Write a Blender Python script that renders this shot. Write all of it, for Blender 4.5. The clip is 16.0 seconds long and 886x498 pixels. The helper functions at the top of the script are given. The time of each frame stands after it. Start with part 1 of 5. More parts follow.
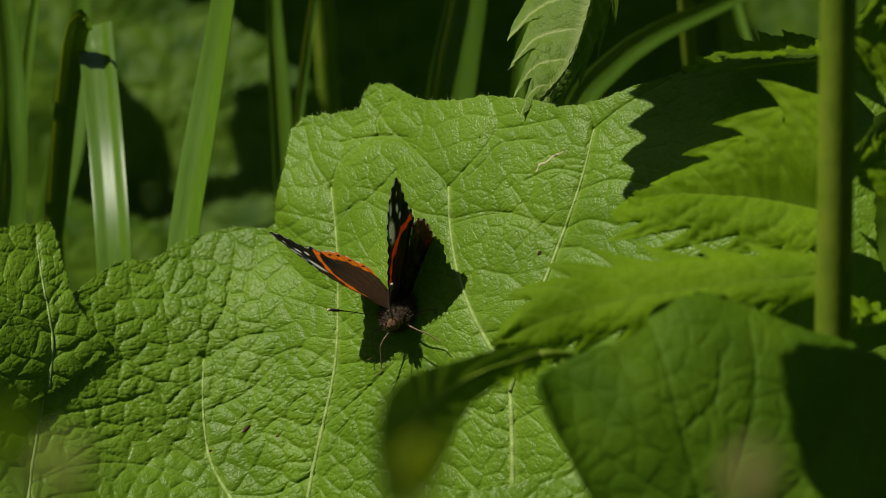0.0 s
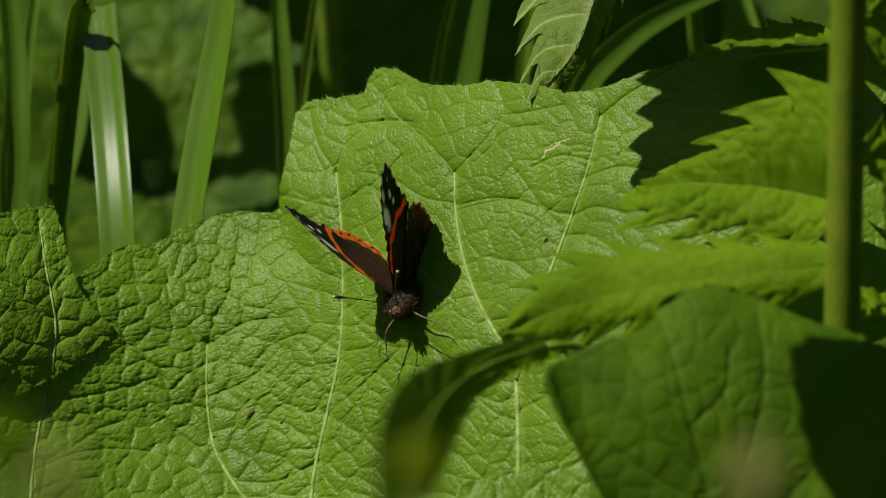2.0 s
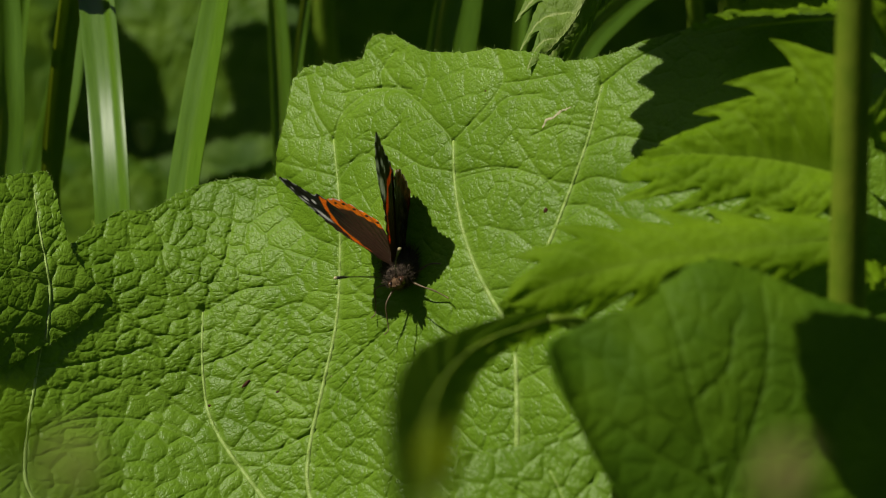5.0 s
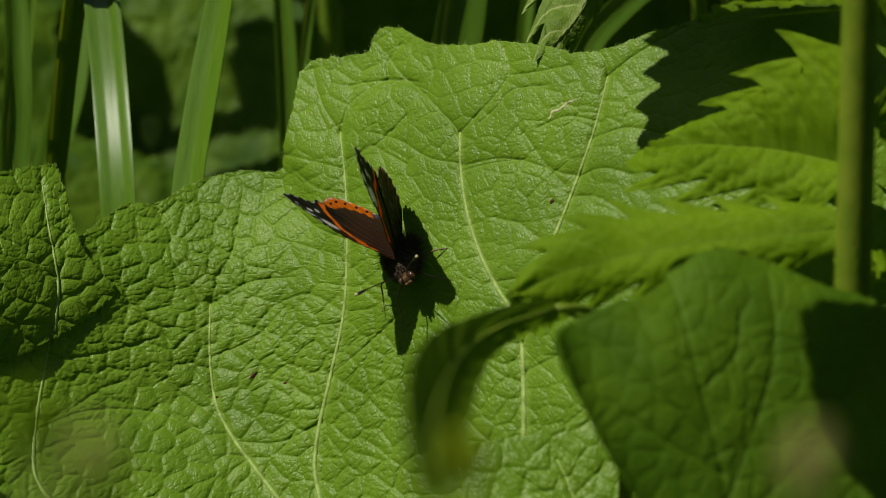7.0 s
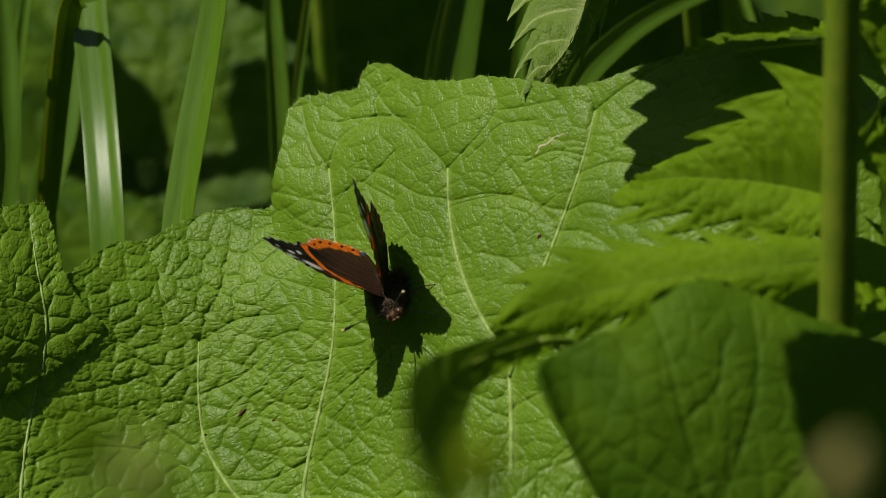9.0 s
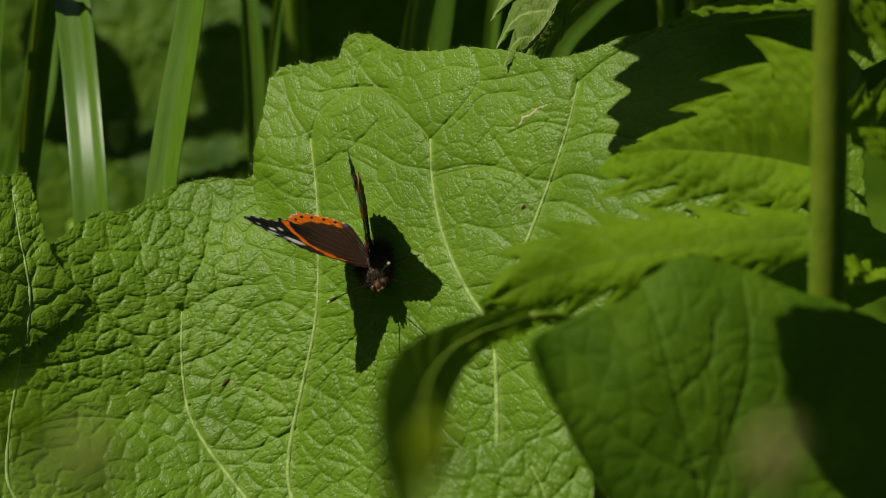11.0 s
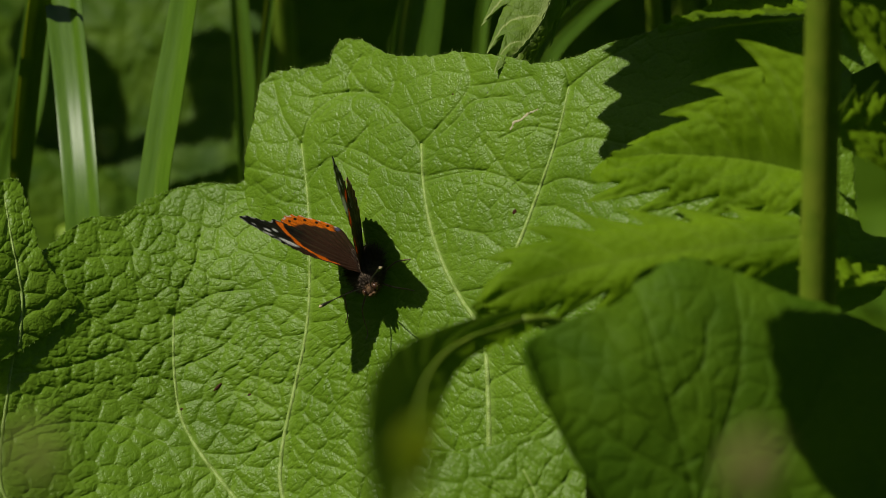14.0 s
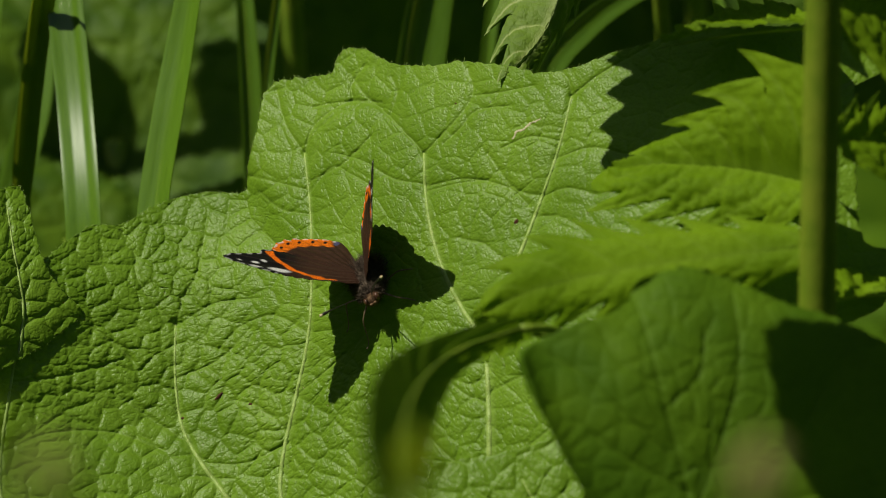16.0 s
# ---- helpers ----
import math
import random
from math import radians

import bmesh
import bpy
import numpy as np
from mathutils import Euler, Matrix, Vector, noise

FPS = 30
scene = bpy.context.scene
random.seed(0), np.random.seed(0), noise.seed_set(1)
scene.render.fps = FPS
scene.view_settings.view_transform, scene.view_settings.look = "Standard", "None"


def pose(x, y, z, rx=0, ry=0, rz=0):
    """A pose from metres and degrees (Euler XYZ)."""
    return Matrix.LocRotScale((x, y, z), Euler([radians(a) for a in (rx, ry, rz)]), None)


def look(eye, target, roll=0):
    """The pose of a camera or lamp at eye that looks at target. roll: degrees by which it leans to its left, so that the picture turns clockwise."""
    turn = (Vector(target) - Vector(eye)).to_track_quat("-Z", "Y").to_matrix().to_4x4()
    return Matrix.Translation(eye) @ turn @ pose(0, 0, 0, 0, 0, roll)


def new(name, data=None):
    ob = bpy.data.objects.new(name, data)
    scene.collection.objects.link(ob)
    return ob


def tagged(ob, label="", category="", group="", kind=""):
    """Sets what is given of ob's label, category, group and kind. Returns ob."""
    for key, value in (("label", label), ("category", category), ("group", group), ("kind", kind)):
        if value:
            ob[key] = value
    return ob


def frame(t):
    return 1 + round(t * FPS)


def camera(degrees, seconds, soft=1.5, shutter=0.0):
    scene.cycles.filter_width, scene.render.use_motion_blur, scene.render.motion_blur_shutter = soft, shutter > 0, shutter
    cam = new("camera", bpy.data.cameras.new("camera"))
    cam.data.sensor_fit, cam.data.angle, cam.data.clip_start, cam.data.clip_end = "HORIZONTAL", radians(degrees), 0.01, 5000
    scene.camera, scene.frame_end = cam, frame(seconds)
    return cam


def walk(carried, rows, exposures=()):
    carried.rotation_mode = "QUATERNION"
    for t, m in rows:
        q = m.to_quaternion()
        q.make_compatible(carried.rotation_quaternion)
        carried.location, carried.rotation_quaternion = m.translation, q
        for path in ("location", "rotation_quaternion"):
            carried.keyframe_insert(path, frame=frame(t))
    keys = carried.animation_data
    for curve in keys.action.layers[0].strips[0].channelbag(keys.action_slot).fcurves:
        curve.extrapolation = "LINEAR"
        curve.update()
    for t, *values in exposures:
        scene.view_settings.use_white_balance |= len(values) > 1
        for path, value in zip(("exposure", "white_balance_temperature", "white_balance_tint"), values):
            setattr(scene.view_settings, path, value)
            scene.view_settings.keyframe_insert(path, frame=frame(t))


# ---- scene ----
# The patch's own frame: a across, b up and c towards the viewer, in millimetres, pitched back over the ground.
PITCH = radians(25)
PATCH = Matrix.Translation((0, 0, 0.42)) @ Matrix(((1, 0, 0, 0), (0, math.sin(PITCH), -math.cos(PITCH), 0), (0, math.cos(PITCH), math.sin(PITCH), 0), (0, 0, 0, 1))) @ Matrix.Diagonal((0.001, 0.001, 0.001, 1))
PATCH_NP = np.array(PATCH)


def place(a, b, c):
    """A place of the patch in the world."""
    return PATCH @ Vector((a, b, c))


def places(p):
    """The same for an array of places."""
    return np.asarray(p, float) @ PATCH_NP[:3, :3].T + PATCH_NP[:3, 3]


# ---- camera ----
cam = camera(9, 16.0, 0.7)
cam.data.dof.use_dof = True
cam.data.dof.focus_distance = 1.126
cam.data.dof.aperture_fstop = 18.0
walk(cam, [
    (0, pose(0.00000, -1.01960, 0.89545, 65.0000, 0.0000, -0.0000)),
    (0.5, pose(0.00063, -1.01944, 0.89639, 65.0095, -0.0154, 0.0351)),
    (1, pose(-0.00039, -1.01794, 0.89846, 64.9460, 0.0779, -0.0309)),
    (1.5, pose(-0.00461, -1.01376, 0.90001, 64.6539, -0.1716, -0.0058)),
    (2, pose(-0.00346, -1.01000, 0.90137, 64.3804, -0.1850, -0.0433)),
    (2.5, pose(-0.00260, -1.00906, 0.90357, 64.1340, -0.0925, -0.1187)),
    (3, pose(-0.00771, -1.00772, 0.90423, 63.9742, -0.3765, -0.1340)),
    (3.5, pose(-0.00884, -1.00116, 0.90415, 63.8159, -0.3543, -0.2001)),
    (4, pose(-0.00784, -0.99824, 0.90399, 63.7343, -0.4968, -0.1572)),
    (6.5, pose(-0.01253, -0.99931, 0.90331, 63.6746, -0.6001, -0.2382)),
    (7, pose(-0.01189, -1.00462, 0.90177, 63.8393, -0.5344, -0.2965)),
    (7.5, pose(-0.00441, -1.00563, 0.89561, 64.2704, -0.3956, -0.0175)),
    (8, pose(0.00548, -1.00822, 0.88813, 64.8284, -0.2970, 0.4369)),
    (8.5, pose(0.00708, -1.00704, 0.88667, 64.9386, -0.1627, 0.4833)),
    (9, pose(0.00004, -1.00431, 0.89376, 64.5687, -0.1482, 0.0580)),
    (9.5, pose(-0.01266, -1.00508, 0.90353, 64.0226, -0.2885, -0.7032)),
    (12, pose(-0.01780, -1.00253, 0.90683, 63.6332, -0.4181, -1.0190)),
    (12.5, pose(-0.01560, -1.00608, 0.90257, 63.8154, -0.3876, -0.8571)),
    (13, pose(-0.01709, -1.00835, 0.90367, 63.8317, -0.5441, -0.9354)),
    (13.5, pose(-0.01915, -1.00896, 0.90601, 63.7737, -0.6197, -1.0471)),
    (14, pose(-0.02097, -1.00715, 0.90753, 63.7486, -0.4167, -1.2905)),
    (14.5, pose(-0.01954, -1.00450, 0.90852, 63.7585, -0.4221, -1.1166)),
    (15, pose(-0.01952, -1.00435, 0.90640, 63.8601, -0.5037, -1.0309)),
    (15.5, pose(-0.01753, -1.00619, 0.90259, 64.0329, -0.6360, -0.8606)),
    (16, pose(-0.01216, -1.00603, 0.90274, 64.0378, -0.4858, -0.7367)),
], [(0, -0.11), (0.5, -0.11), (2, -0.03), (2.7, -0.10), (4, -0.05), (7, -0.10), (9, -0.14), (12.5, -0.14), (14, -0.24), (16, -0.02)])

# ---- world and sun ----
TO_SUN = (PATCH.to_3x3() @ Vector((-1.475, 2.087, 1.0))).normalized()
world = bpy.data.worlds.new("sky")
scene.world = world
world.use_nodes = True
sky = world.node_tree.nodes.new("ShaderNodeTexSky")
sky.sky_type, sky.sun_disc = "NISHITA", False
sky.sun_elevation = math.asin(TO_SUN.z)
sky.sun_rotation = math.atan2(TO_SUN.x, TO_SUN.y)
world.node_tree.links.new(sky.outputs[0], world.node_tree.nodes["Background"].inputs[0])
world.node_tree.nodes["Background"].inputs[1].default_value = 0.05
sun = new("sun", bpy.data.lights.new("sun", "SUN"))
sun.data.energy, sun.data.angle, sun.data.color = 5.0, radians(0.53), (1.0, 0.95, 0.81)
sun.matrix_world = look(TO_SUN * 5, (0, 0, 0))


# ---- materials ----
def material(name, rough=0.5, spec=0.5):
    mat = bpy.data.materials.new(name)
    mat.use_nodes = True
    nt = mat.node_tree
    bsdf = nt.nodes["Principled BSDF"]
    bsdf.inputs["Roughness"].default_value = rough
    bsdf.inputs["Specular IOR Level"].default_value = spec
    return mat, nt, bsdf


def node(nt, kind, **values):
    n = nt.nodes.new(kind)
    for key, value in values.items():
        n.inputs[key].default_value = value
    return n


def noise_mix(nt, scale, dark, light, detail=4.0, low=0.35, high=0.65, source="Object"):
    """Two colours mixed by a noise of that scale."""
    coord = nt.nodes.new("ShaderNodeTexCoord")
    tex = node(nt, "ShaderNodeTexNoise", Scale=scale, Detail=detail)
    ramp = nt.nodes.new("ShaderNodeValToRGB")
    ramp.color_ramp.elements[0].position, ramp.color_ramp.elements[0].color = low, (*dark, 1)
    ramp.color_ramp.elements[1].position, ramp.color_ramp.elements[1].color = high, (*light, 1)
    nt.links.new(coord.outputs[source], tex.inputs["Vector"])
    nt.links.new(tex.outputs["Fac"], ramp.inputs[0])
    return ramp.outputs[0]


def blend(nt, fac, one, two, mode="MIX"):
    m = nt.nodes.new("ShaderNodeMix")
    m.data_type, m.blend_type = "RGBA", mode
    for value, key in ((fac, 0), (one, 6), (two, 7)):
        if isinstance(value, bpy.types.NodeSocket):
            nt.links.new(value, m.inputs[key])
        else:
            m.inputs[key].default_value = value if key == 0 else (*value, 1)
    return m.outputs[2]


def leaf_material(name, dark, light, vein, rough=0.42, spec=0.5, glow=0.3, through_colour=(0.25, 0.42, 0.03), cells=900, bump=0.25, blotch=60):
    """A leaf's skin: mottled green, paler along the veins, fine cells in relief, and light passing through the blade."""
    mat, nt, bsdf = material(name, rough, spec)
    skin = noise_mix(nt, blotch, dark, light)
    fine = noise_mix(nt, blotch * 22, (0.93, 0.94, 0.92), (1.06, 1.05, 1.04))
    skin = blend(nt, 1.0, skin, fine, "MULTIPLY")
    attr = nt.nodes.new("ShaderNodeAttribute")
    attr.attribute_name = "vein"
    skin = blend(nt, attr.outputs["Fac"], skin, vein)
    nt.links.new(skin, bsdf.inputs["Base Color"])
    coord = nt.nodes.new("ShaderNodeTexCoord")
    vor = node(nt, "ShaderNodeTexVoronoi", Scale=cells)
    vor.feature = "DISTANCE_TO_EDGE"
    warp = node(nt, "ShaderNodeTexNoise", Scale=cells * 0.7, Detail=2.0)
    add = nt.nodes.new("ShaderNodeVectorMath")
    add.operation = "MULTIPLY_ADD"
    add.inputs[1].default_value = (0.35 / cells,) * 3
    nt.links.new(coord.outputs["Object"], warp.inputs["Vector"])
    nt.links.new(warp.outputs["Color"], add.inputs[0])
    nt.links.new(coord.outputs["Object"], add.inputs[2])
    nt.links.new(add.outputs[0], vor.inputs["Vector"])
    step = node(nt, "ShaderNodeMapRange", **{"From Max": 0.24})
    step.interpolation_type = "SMOOTHSTEP"
    nt.links.new(vor.outputs["Distance"], step.inputs[0])
    grit = node(nt, "ShaderNodeTexNoise", Scale=cells * 5, Detail=3.0)
    nt.links.new(coord.outputs["Object"], grit.inputs["Vector"])
    total = nt.nodes.new("ShaderNodeMath")
    total.operation = "MULTIPLY_ADD"
    total.inputs[1].default_value = 0.2
    nt.links.new(grit.outputs["Fac"], total.inputs[0])
    nt.links.new(step.outputs[0], total.inputs[2])
    rel = node(nt, "ShaderNodeBump", Strength=bump, Distance=0.0006)
    nt.links.new(total.outputs[0], rel.inputs["Height"])
    nt.links.new(rel.outputs[0], bsdf.inputs["Normal"])
    if glow:
        trans = nt.nodes.new("ShaderNodeBsdfTranslucent")
        tint = blend(nt, 1.0, fine, through_colour, "MULTIPLY")
        tint = blend(nt, attr.outputs["Fac"], tint, tuple(0.5 * v for v in through_colour))
        nt.links.new(tint, trans.inputs["Color"])
        mix = node(nt, "ShaderNodeMixShader", Fac=glow)
        nt.links.new(bsdf.outputs[0], mix.inputs[1])
        nt.links.new(trans.outputs[0], mix.inputs[2])
        nt.links.new(mix.outputs[0], nt.nodes["Material Output"].inputs["Surface"])
    return mat


def plain_material(name, dark, light, scale, rough=0.6, spec=0.3, bump=0.0, bump_scale=1000):
    mat, nt, bsdf = material(name, rough, spec)
    nt.links.new(noise_mix(nt, scale, dark, light), bsdf.inputs["Base Color"])
    if bump:
        coord = nt.nodes.new("ShaderNodeTexCoord")
        tex = node(nt, "ShaderNodeTexNoise", Scale=bump_scale, Detail=4.0)
        rel = node(nt, "ShaderNodeBump", Strength=bump, Distance=0.0008)
        nt.links.new(coord.outputs["Object"], tex.inputs["Vector"])
        nt.links.new(tex.outputs["Fac"], rel.inputs["Height"])
        nt.links.new(rel.outputs[0], bsdf.inputs["Normal"])
    return mat


BUTTERBUR = leaf_material("butterbur_skin", (0.098, 0.186, 0.009), (0.131, 0.234, 0.015), (0.21, 0.32, 0.06), 0.39, 0.18, 0.14, cells=1250, bump=0.17)
# Butterbur skin darkened: the front leaf's shade is put into this colour.
BUTTERBUR_SHADED = leaf_material("butterbur_skin_shaded", (0.048, 0.104, 0.004), (0.082, 0.155, 0.006), (0.095, 0.17, 0.012), 0.6, 0.07, 0.2, bump=0.06)
NETTLE = leaf_material("nettle_skin", (0.100, 0.180, 0.004), (0.145, 0.245, 0.007), (0.16, 0.26, 0.02), 0.65, 0.05, 0.3, bump=0.06, cells=1300)
NETTLE_PALE = leaf_material("nettle_underside", (0.085, 0.155, 0.012), (0.13, 0.21, 0.02), (0.46, 0.52, 0.20), 0.55, 0.25, 0.25, cells=1300)
VEIN = plain_material("vein_rib", (0.20, 0.31, 0.05), (0.28, 0.38, 0.09), 900, 0.5, 0.4, 0.3, 3000)
STALK = plain_material("green_stalk", (0.13, 0.22, 0.012), (0.20, 0.28, 0.02), 150, 0.5, 0.4, 0.3, 1500)
# Leaf skin for the background, with the shade back there mixed into its green.
FAR_LEAF_SHADED = leaf_material("far_leaf_skin_shaded", (0.032, 0.075, 0.004), (0.075, 0.135, 0.007), (0.10, 0.17, 0.02), 0.6, 0.12, 0.18, bump=0.06, blotch=110)
STEM = plain_material("dark_green_stem", (0.12, 0.19, 0.008), (0.17, 0.23, 0.014), 150, 0.55, 0.3, 0.3, 1500)
SOIL = plain_material("dark_soil", (0.008, 0.008, 0.004), (0.020, 0.018, 0.009), 60, 0.95, 0.1, 0.8, 300)
LITTER = plain_material("dead_leaf", (0.05, 0.035, 0.015), (0.12, 0.085, 0.04), 120, 0.9, 0.1)


def grass_material():
    """A grass blade: fine lengthwise lines, a waxy gloss and light passing through."""
    mat, nt, bsdf = material("grass_blade", 0.30, 0.7)
    uv = nt.nodes.new("ShaderNodeUVMap")
    scale = node(nt, "ShaderNodeMapping")
    scale.inputs["Scale"].default_value = (26, 2.0, 1)
    tex = node(nt, "ShaderNodeTexNoise", Scale=1.6, Detail=3.0)
    ramp = nt.nodes.new("ShaderNodeValToRGB")
    ramp.color_ramp.elements[0].position, ramp.color_ramp.elements[0].color = 0.3, (0.08, 0.175, 0.008, 1)
    ramp.color_ramp.elements[1].position, ramp.color_ramp.elements[1].color = 0.7, (0.13, 0.25, 0.016, 1)
    nt.links.new(uv.outputs[0], scale.inputs["Vector"])
    nt.links.new(scale.outputs[0], tex.inputs["Vector"])
    nt.links.new(tex.outputs["Fac"], ramp.inputs[0])
    nt.links.new(ramp.outputs[0], bsdf.inputs["Base Color"])
    rel = node(nt, "ShaderNodeBump", Strength=0.1, Distance=0.0002)
    nt.links.new(tex.outputs["Fac"], rel.inputs["Height"])
    nt.links.new(rel.outputs[0], bsdf.inputs["Normal"])
    trans = node(nt, "ShaderNodeBsdfTranslucent", Color=(0.36, 0.46, 0.02, 1))
    mix = node(nt, "ShaderNodeMixShader", Fac=0.3)
    nt.links.new(bsdf.outputs[0], mix.inputs[1])
    nt.links.new(trans.outputs[0], mix.inputs[2])
    nt.links.new(mix.outputs[0], nt.nodes["Material Output"].inputs["Surface"])
    return mat


GRASS = grass_material()


def wing_material():
    """Wing scales: the pigment of the pattern, broken up by fine powdery grain, thin enough to let some light through."""
    mat, nt, bsdf = material("wing_scales", 0.55, 0.2)
    attr = nt.nodes.new("ShaderNodeAttribute")
    attr.attribute_name = "pigment"
    grain = noise_mix(nt, 3200, (0.80, 0.80, 0.80), (1.18, 1.18, 1.18), 3.0)
    hue = blend(nt, 1.0, attr.outputs["Color"], grain, "MULTIPLY")
    nt.links.new(hue, bsdf.inputs["Base Color"])
    coord = nt.nodes.new("ShaderNodeTexCoord")
    tex = node(nt, "ShaderNodeTexNoise", Scale=3500, Detail=2.0)
    rel = node(nt, "ShaderNodeBump", Strength=0.3, Distance=0.0002)
    nt.links.new(coord.outputs["Object"], tex.inputs["Vector"])
    nt.links.new(tex.outputs["Fac"], rel.inputs["Height"])
    nt.links.new(rel.outputs[0], bsdf.inputs["Normal"])
    trans = nt.nodes.new("ShaderNodeBsdfTranslucent")
    nt.links.new(hue, trans.inputs["Color"])
    mix = node(nt, "ShaderNodeMixShader", Fac=0.42)
    nt.links.new(bsdf.outputs[0], mix.inputs[1])
    nt.links.new(trans.outputs[0], mix.inputs[2])
    nt.links.new(mix.outputs[0], nt.nodes["Material Output"].inputs["Surface"])
    return mat


WING = wing_material()
FUR_DARK = plain_material("dark_fur", (0.038, 0.027, 0.018), (0.11, 0.08, 0.055), 1500, 0.8, 0.2, 0.5, 5000)
FUR_BROWN = plain_material("brown_fur", (0.09, 0.05, 0.025), (0.17, 0.10, 0.05), 1500, 0.8, 0.2, 0.4, 5000)
EYE = plain_material("eye", (0.05, 0.022, 0.012), (0.09, 0.04, 0.02), 2500, 0.25, 0.6)
LEG = plain_material("leg_horn", (0.10, 0.065, 0.035), (0.19, 0.13, 0.075), 1500, 0.5, 0.4)
ANTENNA = plain_material("antenna_black", (0.012, 0.009, 0.007), (0.03, 0.022, 0.016), 3000, 0.5, 0.4)
CLUB = plain_material("antenna_tip", (0.45, 0.36, 0.2), (0.6, 0.5, 0.3), 2000, 0.6, 0.3)
DRY = plain_material("dry_plant", (0.18, 0.17, 0.05), (0.28, 0.26, 0.08), 300, 0.7, 0.2)
PALE_GREEN = leaf_material("pale_bud", (0.30, 0.36, 0.08), (0.40, 0.46, 0.13), (0.4, 0.48, 0.2), 0.6, 0.1, 0.45, (0.6, 0.7, 0.25))
YELLOW_BUD = leaf_material("yellow_green_bud", (0.15, 0.21, 0.006), (0.22, 0.29, 0.010), (0.2, 0.27, 0.01), 0.6, 0.1, 0.4, (0.5, 0.58, 0.03))
SCAR = plain_material("dry_scar", (0.30, 0.28, 0.15), (0.5, 0.46, 0.30), 2500, 0.8, 0.1)
CRUMB = plain_material("crumb", (0.03, 0.012, 0.006), (0.10, 0.03, 0.012), 2500, 0.7, 0.2)


# ---- building helpers ----
def mesh_of(name, verts, faces, mat, smooth=True, uv=None, values=None, colours=None):
    me = bpy.data.meshes.new(name)
    me.from_pydata([tuple(v) for v in verts], [], [tuple(f) for f in faces])
    me.materials.append(mat)
    if smooth:
        me.polygons.foreach_set("use_smooth", [True] * len(me.polygons))
    if values is not None:
        me.attributes.new("vein", "FLOAT", "POINT").data.foreach_set("value", np.asarray(values, np.float32))
    if colours is not None:
        me.attributes.new("pigment", "FLOAT_COLOR", "POINT").data.foreach_set("color", np.asarray(colours, np.float32).ravel())
    if uv is not None:
        loops = np.empty(len(me.loops), np.int32)
        me.loops.foreach_get("vertex_index", loops)
        me.uv_layers.new(name="UVMap").data.foreach_set("uv", np.asarray(uv, np.float32)[loops].ravel())
    me.update()
    return me


def thing(name, base, label, category, group="", kind=""):
    """An Empty at a thing's base, for its parts."""
    ob = new(name)
    ob.empty_display_size = 0.01
    ob.location = base
    return tagged(ob, label, category, group, kind)


def part(name, shape, mat, parent, base=(0, 0, 0), label="", **more):
    """One mesh under a thing; shape is (verts in the world, faces), base the place of the parent's origin."""
    verts, faces = shape
    ob = new(name, mesh_of(name, np.asarray(verts, float) - np.asarray(base, float), faces, mat, **more))
    ob.parent = parent
    return tagged(ob, label)


def smooth_line(points, count):
    """A Catmull-Rom line through the points, evenly spaced."""
    p = np.asarray(points, float)
    p = np.vstack([2 * p[0] - p[1], p, 2 * p[-1] - p[-2]])
    out = []
    for i in range(1, len(p) - 2):
        t = np.linspace(0, 1, 24, endpoint=False)[:, None]
        out.append(0.5 * (2 * p[i] + (p[i + 1] - p[i - 1]) * t + (2 * p[i - 1] - 5 * p[i] + 4 * p[i + 1] - p[i + 2]) * t**2 + (3 * p[i] - p[i - 1] - 3 * p[i + 1] + p[i + 2]) * t**3))
    q = np.vstack(out + [p[-2:-1]])
    s = np.r_[0, np.cumsum(np.linalg.norm(np.diff(q, axis=0), axis=1))]
    at = np.linspace(0, s[-1], count)
    return np.stack([np.interp(at, s, q[:, k]) for k in range(p.shape[1])], 1)


def smooth_ring(points, count):
    """The same, closed."""
    p = np.asarray(points, float)
    n = len(p)
    q = smooth_line(np.vstack([p[-3:], p, p[:3]]), (n + 5) * 60)
    # keep one full turn
    a = np.argmin(np.linalg.norm(q[: len(q) // 2] - p[0], axis=1))
    b = len(q) // 2 + np.argmin(np.linalg.norm(q[len(q) // 2 :] - p[0], axis=1))
    turn = q[a : b + 1]
    s = np.r_[0, np.cumsum(np.linalg.norm(np.diff(turn, axis=0), axis=1))]
    at = np.linspace(0, s[-1], count, endpoint=False)
    return np.stack([np.interp(at, s, turn[:, k]) for k in range(2)], 1)


def tube(points, radii, sides=10, flat=1.0):
    """A tapered tube along points in the world, closed at both ends."""
    p = np.asarray(points, float)
    r = np.broadcast_to(radii, len(p)) if np.ndim(radii) == 0 else np.asarray(radii, float)
    along = np.gradient(p, axis=0)
    along /= np.linalg.norm(along, axis=1)[:, None] + 1e-12
    up = np.array((0.13, -0.9, 0.41))
    verts, faces = [], []
    for k in range(len(p)):
        u = up - along[k] * (up @ along[k])
        u /= np.linalg.norm(u) + 1e-9
        v = np.cross(along[k], u)
        up = u
        ang = np.arange(sides) * 2 * np.pi / sides
        verts.append(p[k] + r[k] * (np.cos(ang)[:, None] * u * flat + np.sin(ang)[:, None] * v))
    verts = np.vstack(verts + [p[:1], p[-1:]])
    for k in range(len(p) - 1):
        for j in range(sides):
            i = (j + 1) % sides
            faces.append((k * sides + j, k * sides + i, (k + 1) * sides + i, (k + 1) * sides + j))
    last = (len(p) - 1) * sides
    for j in range(sides):
        i = (j + 1) % sides
        faces.append((i, j, len(p) * sides))
        faces.append((last + j, last + i, len(p) * sides + 1))
    return verts, faces


